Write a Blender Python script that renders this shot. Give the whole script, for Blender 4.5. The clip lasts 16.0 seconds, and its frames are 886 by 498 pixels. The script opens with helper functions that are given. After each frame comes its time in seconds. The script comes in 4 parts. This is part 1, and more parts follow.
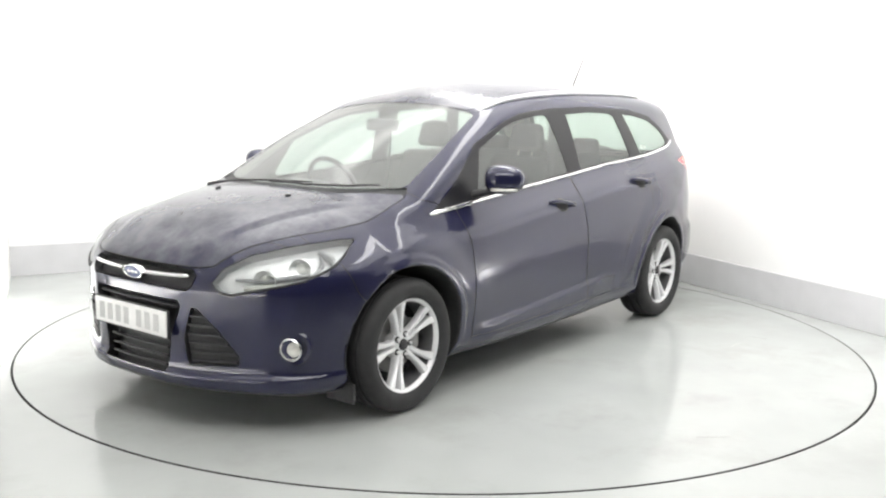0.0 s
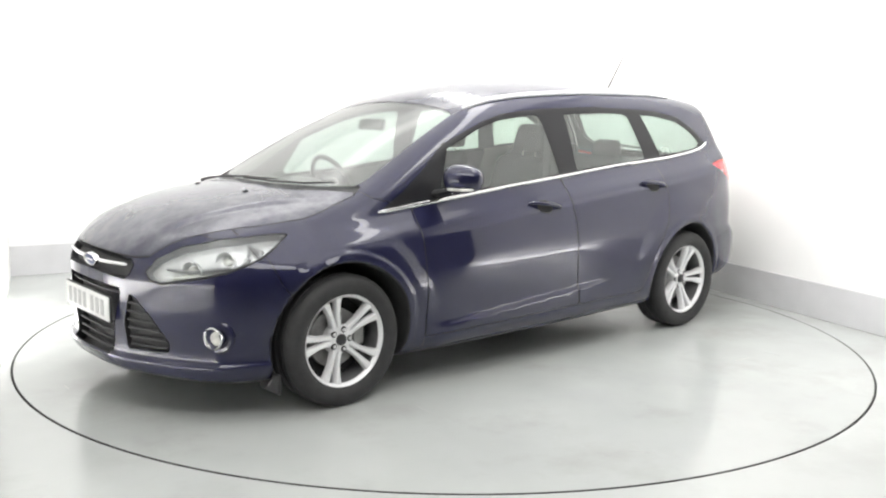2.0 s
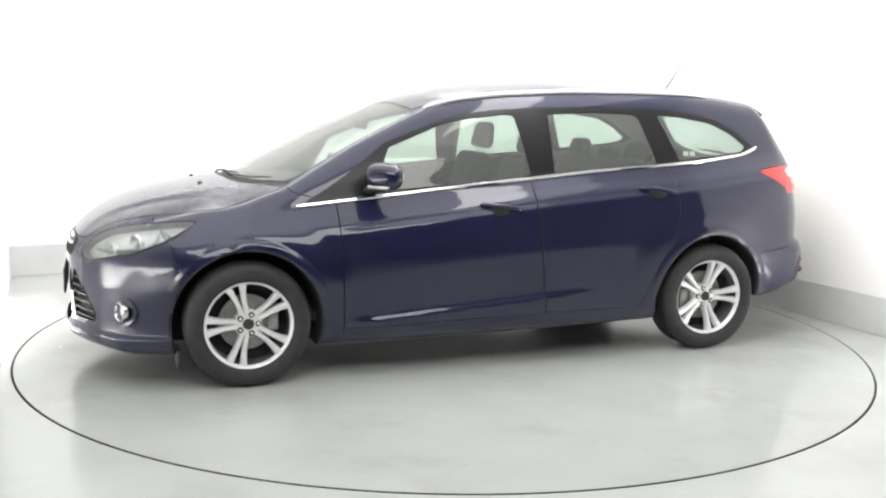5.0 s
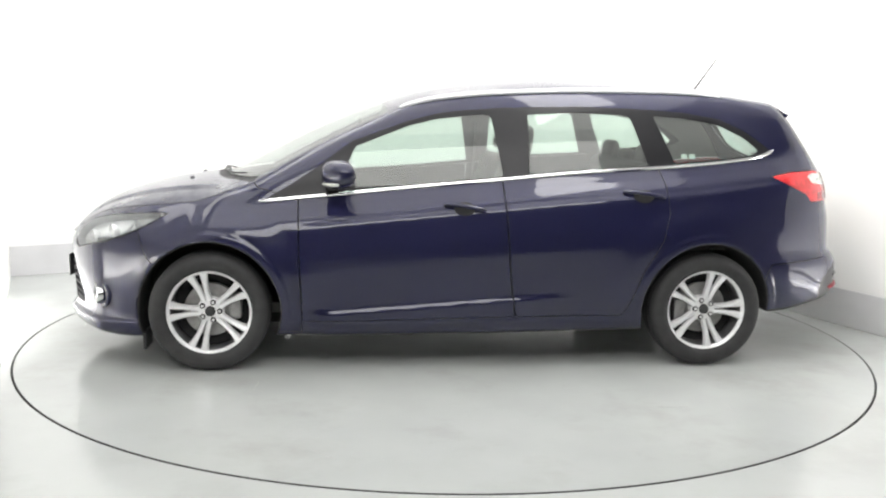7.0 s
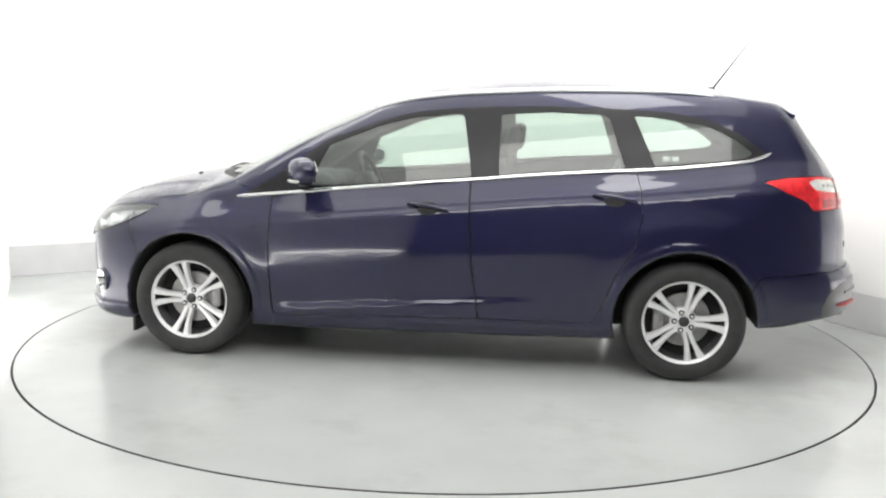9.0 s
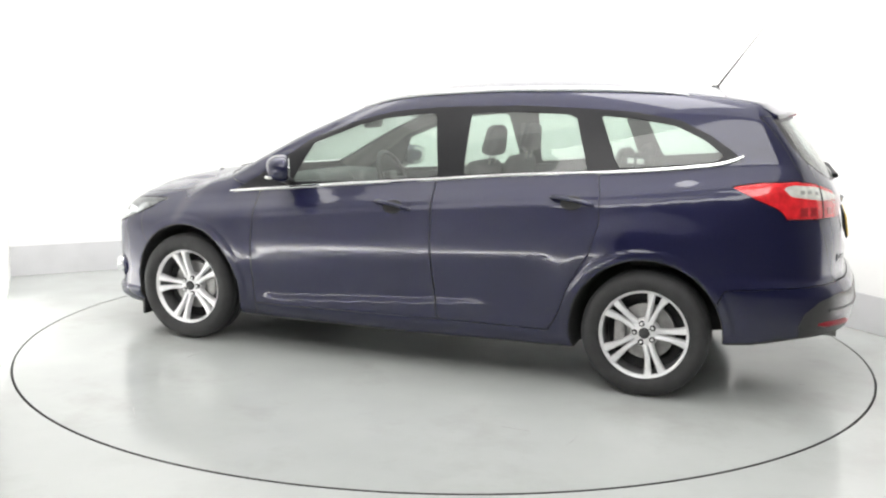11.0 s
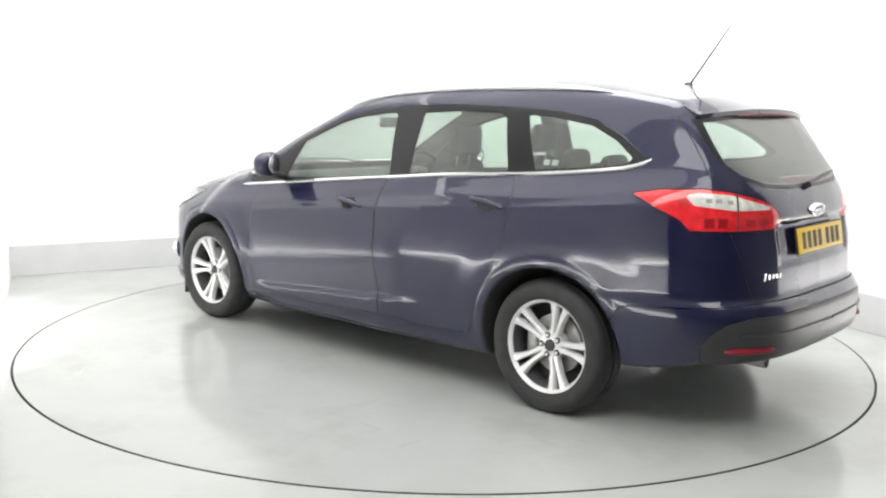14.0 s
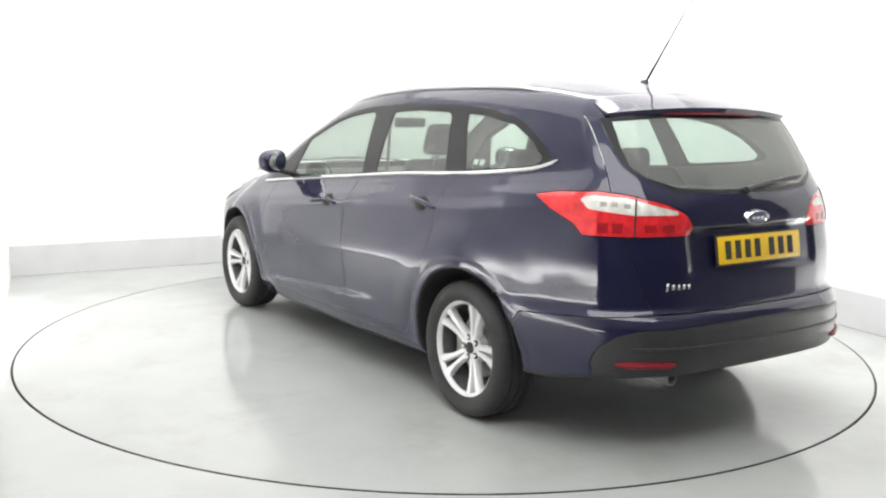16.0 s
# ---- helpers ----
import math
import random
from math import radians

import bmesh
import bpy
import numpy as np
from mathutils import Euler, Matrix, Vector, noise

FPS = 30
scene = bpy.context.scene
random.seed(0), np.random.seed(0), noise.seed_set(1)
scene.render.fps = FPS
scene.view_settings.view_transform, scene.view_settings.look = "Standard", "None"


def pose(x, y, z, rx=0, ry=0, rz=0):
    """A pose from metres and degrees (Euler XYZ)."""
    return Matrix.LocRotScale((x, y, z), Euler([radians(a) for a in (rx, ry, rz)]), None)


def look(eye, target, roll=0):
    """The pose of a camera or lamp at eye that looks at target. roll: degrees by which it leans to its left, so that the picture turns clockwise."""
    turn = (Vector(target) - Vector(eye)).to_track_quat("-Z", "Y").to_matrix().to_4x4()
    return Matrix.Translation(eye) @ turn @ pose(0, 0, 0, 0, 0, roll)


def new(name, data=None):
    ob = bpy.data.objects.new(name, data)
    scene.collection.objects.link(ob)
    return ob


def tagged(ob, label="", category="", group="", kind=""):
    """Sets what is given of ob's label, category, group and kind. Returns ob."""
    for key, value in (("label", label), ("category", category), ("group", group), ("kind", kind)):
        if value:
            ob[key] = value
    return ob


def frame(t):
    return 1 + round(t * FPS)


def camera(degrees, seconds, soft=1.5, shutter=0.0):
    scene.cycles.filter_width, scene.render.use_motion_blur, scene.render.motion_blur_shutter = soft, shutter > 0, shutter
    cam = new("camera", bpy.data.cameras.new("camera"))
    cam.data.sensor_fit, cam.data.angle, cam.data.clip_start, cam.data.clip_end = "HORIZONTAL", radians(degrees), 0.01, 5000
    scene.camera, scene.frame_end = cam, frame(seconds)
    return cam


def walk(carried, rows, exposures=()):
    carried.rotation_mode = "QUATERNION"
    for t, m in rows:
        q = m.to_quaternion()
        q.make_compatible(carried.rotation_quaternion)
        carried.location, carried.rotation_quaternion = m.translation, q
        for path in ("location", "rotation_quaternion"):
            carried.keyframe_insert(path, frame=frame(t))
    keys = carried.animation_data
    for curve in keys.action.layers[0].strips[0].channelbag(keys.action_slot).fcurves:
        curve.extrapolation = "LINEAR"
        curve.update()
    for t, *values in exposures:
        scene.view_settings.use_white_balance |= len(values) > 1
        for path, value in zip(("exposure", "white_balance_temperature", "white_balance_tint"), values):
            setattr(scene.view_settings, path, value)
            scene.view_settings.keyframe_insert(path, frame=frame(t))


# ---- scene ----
CENTRE = (0.0167, 0.0573)          # the turntable's axis in the car's own plan
DISC_R = 2.429
TURN = ((0.0, 232.44), (0.5, 230.75), (1.0, 228.13), (1.5, 224.75), (2.5, 217.77), (4.0, 207.32), (6.0, 193.43), (8.0, 179.57),
        (10.0, 165.74), (12.0, 151.95), (14.0, 138.20), (16.0, 124.30))

# ---- camera: on a tripod, level but for a slight lean ----
cam = camera(51.0, 16.0, soft=2.2)
EYE = pose(0.0, -5.604, 1.3869) @ pose(0, 0, 0, 0, 0, 0.172) @ pose(0, 0, 0, 90 - 8.821) @ pose(0, 0, 0, 0, 0, 1.104)
walk(cam, ((0.0, EYE), (16.0, EYE)))

# ---- light ----
world = bpy.data.worlds.new("studio")
scene.world = world
world.use_nodes = True
world.node_tree.nodes["Background"].inputs[0].default_value = (1, 1, 1, 1)
world.node_tree.nodes["Background"].inputs[1].default_value = 0.02
scene.view_settings.exposure = 0.06


def area_lamp(x, y, z, sx, sy, watts, turn=0.0):
    d = bpy.data.lights.new("unseen_lamp", "AREA")
    d.shape, d.size, d.size_y, d.energy, d.color = "RECTANGLE", sx, sy, watts, (1.0, 0.985, 0.965)
    ob = new("unseen_lamp", d)
    ob.matrix_world = pose(x, y, z, 0, 0, turn)
    return ob


# unseen overhead panel and two wall washers, added to brighten floor and walls
area_lamp(0.0, -0.3, 3.12, 4.2, 4.4, 74)
area_lamp(0, 0, 3.0, 3.6, 2.4, 84).matrix_world = look((-1.1, 0.8, 3.0), (-2.2, 2.4, 0.8))
area_lamp(0, 0, 3.0, 3.8, 1.8, 128).matrix_world = look((0.8, 0.4, 3.0), (2.6, 1.0, 1.2))
# unseen front fill, added to brighten the car's near side
area_lamp(0, 0, 3.0, 3.4, 1.5, 70).matrix_world = look((0.3, -3.3, 2.95), (0.1, 0.2, 0.5))


def wall_strip(a, b, watts):
    """A floor strip that lights a wall from a to b upwards; the room is on the right-hand side."""
    d = (b - a).normalized()
    room = Vector((d.y, -d.x))
    mid = (a + b) / 2 + room * 0.14
    foot = (a + b) / 2
    ob = area_lamp(0, 0, 0, (b - a).length - 0.1, 0.07, watts)
    ob.matrix_world = look((mid.x, mid.y, 0.06), (foot.x, foot.y, 0.34))


# unseen strips, inferred from the bright line mirrored low in the doors
wall_strip(Vector((-2.06, -6.6)), Vector((-3.7, -4.2)), 42)
wall_strip(Vector((-3.7, -4.2)), Vector((-3.7, -1.05)), 46)
wall_strip(Vector((-2.32, -0.98)), Vector((-3.05, 0.72)), 11)
wall_strip(Vector((2.94, -0.25)), Vector((3.51, -1.46)), 22)


# ---- materials ----
def mat(name, color, rough=0.5, metal=0.0, coat=0.0, spec=0.5, vary=0.0, scale=30.0, bump=0.0, bump_scale=200.0, rvary=0.0, emit=None):
    m = bpy.data.materials.new(name)
    m.use_nodes = True
    nt = m.node_tree
    b = nt.nodes["Principled BSDF"]
    b.inputs["Base Color"].default_value = (*color, 1)
    b.inputs["Roughness"].default_value = rough
    b.inputs["Metallic"].default_value = metal
    b.inputs["Coat Weight"].default_value = coat
    b.inputs["Coat Roughness"].default_value = 0.045
    b.inputs["Specular IOR Level"].default_value = spec
    tc = nt.nodes.new("ShaderNodeTexCoord")

    def noise_at(s, detail=5):
        n = nt.nodes.new("ShaderNodeTexNoise")
        n.inputs["Scale"].default_value, n.inputs["Detail"].default_value = s, detail
        nt.links.new(tc.outputs["Object"], n.inputs["Vector"])
        return n
    if vary:
        n, n2 = noise_at(scale), noise_at(scale / 9, 3)
        mx = nt.nodes.new("ShaderNodeMath")
        mx.operation = "ADD"
        nt.links.new(n.outputs["Fac"], mx.inputs[0])
        nt.links.new(n2.outputs["Fac"], mx.inputs[1])
        ramp = nt.nodes.new("ShaderNodeMapRange")
        ramp.inputs["From Min"].default_value, ramp.inputs["From Max"].default_value = 0.7, 1.3
        ramp.inputs["To Min"].default_value, ramp.inputs["To Max"].default_value = 1 - vary, 1 + vary
        nt.links.new(mx.outputs[0], ramp.inputs["Value"])
        mul = nt.nodes.new("ShaderNodeMix")
        mul.data_type, mul.blend_type = "RGBA", "MULTIPLY"
        mul.inputs["Factor"].default_value = 1
        mul.inputs["A"].default_value = (*color, 1)
        nt.links.new(ramp.outputs["Result"], mul.inputs["B"])
        nt.links.new(mul.outputs["Result"], b.inputs["Base Color"])
        if rvary:
            r2 = nt.nodes.new("ShaderNodeMapRange")
            r2.inputs["From Min"].default_value, r2.inputs["From Max"].default_value = 0.7, 1.3
            r2.inputs["To Min"].default_value, r2.inputs["To Max"].default_value = max(0.02, rough - rvary), rough + rvary
            nt.links.new(mx.outputs[0], r2.inputs["Value"])
            nt.links.new(r2.outputs["Result"], b.inputs["Roughness"])
    if bump:
        n3 = noise_at(bump_scale, 3)
        bp = nt.nodes.new("ShaderNodeBump")
        bp.inputs["Strength"].default_value, bp.inputs["Distance"].default_value = bump, 0.002
        nt.links.new(n3.outputs["Fac"], bp.inputs["Height"])
        nt.links.new(bp.outputs["Normal"], b.inputs["Normal"])
    if emit:
        b.inputs["Emission Color"].default_value = (*color, 1)
        b.inputs["Emission Strength"].default_value = emit
    return m


def glass(name, tint, rough=0.0, most=0.75, film=0.11):
    """Thin glass: it lets light through and mirrors more at a slant."""
    m = bpy.data.materials.new(name)
    m.use_nodes = True
    nt = m.node_tree
    nt.nodes.remove(nt.nodes["Principled BSDF"])
    tr, gl, mx, lw, pw, mr = (nt.nodes.new(k) for k in ("ShaderNodeBsdfTransparent", "ShaderNodeBsdfGlossy", "ShaderNodeMixShader", "ShaderNodeLayerWeight", "ShaderNodeMath", "ShaderNodeMapRange"))
    tr.inputs["Color"].default_value = (*tint, 1)
    gl.inputs["Roughness"].default_value = rough
    lw.inputs["Blend"].default_value = 0.5
    pw.operation = "POWER"
    pw.inputs[1].default_value = 4.0
    mr.inputs["To Min"].default_value, mr.inputs["To Max"].default_value = 0.06, most
    nt.links.new(lw.outputs["Facing"], pw.inputs[0])
    nt.links.new(pw.outputs[0], mr.inputs["Value"])
    nt.links.new(mr.outputs["Result"], mx.inputs[0])
    # pale share: dust on the glass, plus milky reflections put into its colour
    dust, thin = nt.nodes.new("ShaderNodeBsdfDiffuse"), nt.nodes.new("ShaderNodeMixShader")
    dust.inputs["Color"].default_value = (0.6, 0.62, 0.6, 1)
    thin.inputs[0].default_value = film
    nt.links.new(tr.outputs[0], thin.inputs[1])
    nt.links.new(dust.outputs[0], thin.inputs[2])
    nt.links.new(thin.outputs[0], mx.inputs[1])
    nt.links.new(gl.outputs[0], mx.inputs[2])
    nt.links.new(mx.outputs[0], nt.nodes["Material Output"].inputs["Surface"])
    return m


PAINT = mat("navy_paint", (0.0105, 0.0112, 0.042), 0.5, 0.4, coat=1.0, spec=0.08, vary=0.06, scale=900)
PAINT.node_tree.nodes["Principled BSDF"].inputs["Coat IOR"].default_value = 1.6
BLACK_GLOSS = mat("gloss_black", (0.014, 0.014, 0.016), 0.3, spec=0.3, vary=0.1, scale=60)
BLACK = mat("black_plastic", (0.022, 0.022, 0.024), 0.5, vary=0.2, scale=80, bump=0.2, bump_scale=900)
DARK_GREY = mat("grey_plastic", (0.03, 0.03, 0.032), 0.45, vary=0.15, scale=60, bump=0.2, bump_scale=900)
LINER = mat("liner_felt", (0.022, 0.022, 0.023), 0.9, vary=0.3, scale=40)
CHROME = mat("chrome", (0.80, 0.80, 0.81), 0.12, 1.0, vary=0.03, scale=50)
ALLOY = mat("alloy_silver", (0.80, 0.80, 0.81), 0.36, 0.25, coat=0.4, vary=0.05, scale=70)
# silver barrel with the shade inside the wheel put into its grey
SHADED_BARREL = mat("shaded_barrel", (0.16, 0.16, 0.165), 0.5, 0.5, vary=0.15, scale=30)
LAMP_PALE = mat("lamp_moulding", (0.26, 0.265, 0.27), 0.35, 0.2, vary=0.1, scale=40)
STEEL = mat("brake_steel", (0.34, 0.335, 0.33), 0.45, 0.6, vary=0.25, scale=25)
RUBBER = mat("tyre_rubber", (0.023, 0.023, 0.024), 0.66, vary=0.25, scale=25, bump=0.3, bump_scale=400)
RED = mat("red_lens", (0.62, 0.020, 0.026), 0.12, coat=0.7, vary=0.35, scale=30)
DARK_RED = mat("dark_red_lens", (0.22, 0.01, 0.018), 0.4, spec=0.3, vary=0.1, scale=40)
CELL_RED = mat("deep_red_cell", (0.34, 0.010, 0.016), 0.2, coat=0.7, vary=0.2, scale=60)
CELL_GREY = mat("grey_cell", (0.36, 0.36, 0.34), 0.2, coat=0.7, vary=0.2, scale=60)
WHITE_LENS = mat("white_lens", (0.58, 0.58, 0.54), 0.15, coat=0.7, vary=0.35, scale=30)
REFLECTOR = mat("lamp_reflector", (0.80, 0.80, 0.80), 0.25, 0.35, vary=0.15, scale=18)
LAMP_GREY = mat("lamp_bezel", (0.28, 0.28, 0.285), 0.3, 0.4, vary=0.1, scale=40)
PLATE_WHITE = mat("plate_white", (0.8, 0.8, 0.79), 0.35, vary=0.05, scale=40)
PLATE_YELLOW = mat("plate_yellow", (0.85, 0.55, 0.02), 0.35, vary=0.05, scale=40)
INK = mat("plate_ink", (0.02, 0.02, 0.02), 0.5, vary=0.1)
INK_GREY = mat("grey_ink", (0.5, 0.5, 0.5), 0.5, vary=0.1)
BADGE_BLUE = mat("badge_blue", (0.07, 0.09, 0.20), 0.35, 0.0, coat=0.4, vary=0.05)
FABRIC = mat("seat_fabric", (0.07, 0.07, 0.073), 0.9, vary=0.2, scale=14, bump=0.15, bump_scale=120)
TRIM = mat("interior_trim", (0.09, 0.09, 0.09), 0.7, vary=0.15, scale=50)
HEADLINER = mat("headlining", (0.24, 0.235, 0.225), 0.9, vary=0.06, scale=50)
# film also stands for the haze of reflections on each pane
PANE = glass("window_glass", (0.66, 0.76, 0.70), film=0.145)
SCREEN = glass("windscreen_glass", (0.66, 0.74, 0.70), 0.13, film=0.23)
PANE_REAR = glass("rear_glass", (0.64, 0.73, 0.69), film=0.20)
CLEAR = glass("clear_lens", (0.93, 0.95, 0.95), 0.02, film=0.0)
WALL = mat("white_wall_paint", (0.88, 0.88, 0.87), 0.75, vary=0.015, scale=4, bump=0.1, bump_scale=60)
BAND = mat("grey_skirting_paint", (0.60, 0.60, 0.612), 0.45, vary=0.06, scale=5, bump=0.05, bump_scale=60)
FLOOR = mat("pale_floor_paint", (0.48, 0.50, 0.485), 0.16, spec=0.5, vary=0.05, scale=2.2, bump=0.015, bump_scale=50, rvary=0.08)
DISC = mat("turntable_paint", (0.47, 0.49, 0.475), 0.16, spec=0.5, vary=0.06, scale=2.2, bump=0.015, bump_scale=50, rvary=0.08)
PIT = mat("dark_gap", (0.02, 0.02, 0.02), 0.9, vary=0.1)
SCUFF = mat("scuff_mark", (0.33, 0.33, 0.32), 0.4, vary=0.3, scale=60)
CEILING = mat("ceiling_paint", (0.85, 0.85, 0.85), 0.8, vary=0.02, scale=4)
# dark grey: the unlit hall's shade is put into the wall colour
UNLIT_HALL = mat("unlit_hall_grey", (0.22, 0.22, 0.225), 0.8, vary=0.05, scale=3, bump=0.1, bump_scale=40)


def soiled(m, color, scale, lo, hi, most, detail=6.0):
    """Dirt over a material: patches of another colour, with a shape of their own."""
    nt = m.node_tree
    b = nt.nodes["Principled BSDF"]
    tc, n, r, mx = (nt.nodes.new(k) for k in ("ShaderNodeTexCoord", "ShaderNodeTexNoise", "ShaderNodeMapRange", "ShaderNodeMix"))
    n.inputs["Scale"].default_value, n.inputs["Detail"].default_value, n.inputs["Roughness"].default_value = scale, detail, 0.65
    nt.links.new(tc.outputs["Object"], n.inputs["Vector"])
    r.inputs["From Min"].default_value, r.inputs["From Max"].default_value = lo, hi
    r.inputs["To Min"].default_value, r.inputs["To Max"].default_value = 0.0, most
    nt.links.new(n.outputs["Fac"], r.inputs["Value"])
    mx.data_type = "RGBA"
    nt.links.new(r.outputs["Result"], mx.inputs["Factor"])
    nt.links.new(b.inputs["Base Color"].links[0].from_socket, mx.inputs["A"])
    mx.inputs["B"].default_value = (*color, 1)
    nt.links.new(mx.outputs["Result"], b.inputs["Base Color"])
    return m


soiled(DISC, (0.30, 0.29, 0.26), 1.6, 0.52, 0.76, 0.40)
soiled(FLOOR, (0.36, 0.36, 0.34), 1.3, 0.52, 0.75, 0.45)
# real dust, paled further to carry the ceiling's sheen on bonnet and roof
DUSTY_SHEEN = soiled(PAINT.copy(), (0.24, 0.24, 0.25), 7.0, 0.34, 0.75, 0.45, 9.0)
DUSTY_SHEEN.name = "dusty_sheen_navy"
DUSTY_SHEEN.node_tree.nodes["Principled BSDF"].inputs["Coat Roughness"].default_value = 0.2


# ---- mesh helpers ----
def mesh_of(name, verts, faces, *materials, smooth=True):
    me = bpy.data.meshes.new(name)
    me.from_pydata([tuple(map(float, v)) for v in verts], [], [tuple(f) for f in faces])
    for m in materials:
        me.materials.append(m)
    if smooth:
        me.shade_smooth()
    me.update()
    return me


def mesh_bm(name, bm, *materials, smooth=True):
    me = bpy.data.meshes.new(name)
    bmesh.ops.recalc_face_normals(bm, faces=bm.faces)
    bm.to_mesh(me)
    bm.free()
    for m in materials:
        me.materials.append(m)
    if smooth:
        me.shade_smooth()
        me.set_sharp_from_angle(angle=radians(40))
    return me


def part(name, data, parent, label="", m=None):
    ob = new(name, data)
    ob.parent = parent
    if m is not None:
        ob.matrix_local = m
    if label:
        tagged(ob, label)
    return ob


def rbox(sx, sy, sz, bevel=0.02, seg=3, m=Matrix.Identity(4), taper=(1, 1)):
    """A rounded box about the origin; its top is scaled by taper."""
    bm = bmesh.new()
    bmesh.ops.create_cube(bm, size=1)
    for v in bm.verts:
        k = taper if v.co.z > 0 else (1, 1)
        v.co = Vector((v.co.x * sx * k[0], v.co.y * sy * k[1], v.co.z * sz))
    bmesh.ops.bevel(bm, geom=list(bm.edges), offset=bevel, segments=seg, profile=0.5, affect="EDGES")
    bm.transform(m)
    return bm


def joined(*bms):
    out = bmesh.new()
    for b in bms:
        me = bpy.data.meshes.new("t")
        b.to_mesh(me)
        b.free()
        out.from_mesh(me)
        bpy.data.meshes.remove(me)
    return out


def lathe(profile, seg=64, axis="Y"):
    """Turns (radius, along) pairs about the y axis."""
    verts, faces, n = [], [], len(profile)
    for i in range(seg):
        a = 2 * math.pi * i / seg
        for r, w in profile:
            verts.append((r * math.cos(a), w, r * math.sin(a)))
    for i in range(seg):
        j = (i + 1) % seg
        for k in range(n - 1):
            faces.append((i * n + k, i * n + k + 1, j * n + k + 1, j * n + k))
    bm = bmesh.new()
    vs = [bm.verts.new(v) for v in verts]
    for f in faces:
        try:
            bm.faces.new([vs[q] for q in f])
        except ValueError:
            pass
    bmesh.ops.remove_doubles(bm, verts=bm.verts, dist=1e-5)
    return bm


def ring_of(profile, seg=72):
    """A closed profile turned about the y axis."""
    return lathe(profile + profile[:1], seg)


def tube(points, radius, sides=8, flat=1.0, up=Vector((0, 0, 1)), closed=False):
    """A tube along points; radius may be a list; flat scales it along up."""
    pts = [Vector(p) for p in points]
    n = len(pts)
    bm = bmesh.new()
    rings = []
    for i, p in enumerate(pts):
        a, b = (pts[i - 1] if i or closed else p), (pts[(i + 1) % n] if i < n - 1 or closed else p)
        d = (b - a).normalized()
        s = d.cross(up).normalized()
        u = s.cross(d).normalized()
        r = radius[i] if isinstance(radius, (list, tuple)) else radius
        rings.append([bm.verts.new(p + s * (r * math.cos(2 * math.pi * k / sides)) + u * (r * flat * math.sin(2 * math.pi * k / sides))) for k in range(sides)])
    for i in range(n if closed else n - 1):
        q, w = rings[i], rings[(i + 1) % n]
        for k in range(sides):
            bm.faces.new((q[k], q[(k + 1) % sides], w[(k + 1) % sides], w[k]))
    if not closed:
        bm.faces.new(rings[0][::-1])
        bm.faces.new(rings[-1])
    return bm


# ---- the room: a painted studio round a turntable, with an unseen hall added behind the camera ----
CORNER_L, CORNER_B = Vector((-3.385, 1.50)), Vector((0.938, 3.998))
END_R, END_L = Vector((3.51, -1.46)), Vector((-2.30, -1.02))
HEIGHT, BAND_H = 3.2, 0.24


def wall(name, a, b, thick=0.1, skirting=True, paint=WALL):
    """A wall whose room face runs from a to b, with the room on its right-hand side."""
    d = (b - a).normalized()
    out = Vector((-d.y, d.x))
    length = (b - a).length
    m = Matrix.Translation((a.x, a.y, 0)) @ Matrix.Rotation(math.atan2(d.y, d.x), 4, "Z")
    ob = new(name, mesh_bm(name, rbox(length, thick, HEIGHT, 0.004, 1, pose(length / 2, thick / 2, HEIGHT / 2)), paint))
    ob.matrix_world = m
    tagged(ob, "plain painted wall round the turntable", "wall", kind="structure")
    if skirting:
        sk = new("baseboard", mesh_bm("baseboard", rbox(length - 0.03, 0.016, BAND_H, 0.005, 2, pose(length / 2, -0.009, BAND_H / 2 + 0.002)), BAND))
        sk.matrix_world = m
        tagged(sk, "pale grey painted skirting board along the studio wall", "skirting board", kind="structure")
    return ob


def swept(path, depth0, depth1, z0, z1):
    """A wall or board along a path, with the room on its right-hand side."""
    n, verts, faces = len(path), [], []
    for i, p in enumerate(path):
        d = (path[min(i + 1, n - 1)] - path[max(i - 1, 0)]).normalized()
        out = Vector((-d.y, d.x))
        for dep, z in ((depth0, z0), (depth0, z1), (depth1, z1), (depth1, z0)):
            verts.append((p.x + out.x * dep, p.y + out.y * dep, z))
    for i in range(n - 1):
        for k in range(4):
            faces.append((i * 4 + k, i * 4 + (k + 1) % 4, i * 4 + 4 + (k + 1) % 4, i * 4 + 4 + k))
    faces += [(0, 1, 2, 3), tuple(4 * n - 4 + k for k in (3, 2, 1, 0))]
    bm = bmesh.new()
    vs = [bm.verts.new(v) for v in verts]
    for f in faces:
        bm.faces.new([vs[i] for i in f])
    return bm


# the back and right walls run into one another in a wide cove
_u, _w = (CORNER_L - CORNER_B).normalized(), (END_R - CORNER_B).normalized()
COVE = [CORNER_B + _u * 1.1, CORNER_B + _w * 1.1]
PATH = [CORNER_L]
for k in range(13):
    t = k / 12
    PATH.append(COVE[0] * (1 - t) ** 2 + CORNER_B * (2 * t * (1 - t)) + COVE[1] * t ** 2)
PATH.append(END_R)
for name, path in (("wall_back", PATH[:8]), ("wall_right", PATH[7:])):
    tagged(new(name, mesh_bm(name, swept(path, 0.0, 0.1, 0.0, HEIGHT), WALL)), "plain painted wall round the turntable", "wall", kind="structure")
    tagged(new("baseboard", mesh_bm("baseboard", swept(path, -0.018, -0.001, 0.002, BAND_H), BAND)), "pale grey painted skirting board along the studio wall", "skirting board", kind="structure")
wall("wall_left", END_L, CORNER_L, skirting=False)
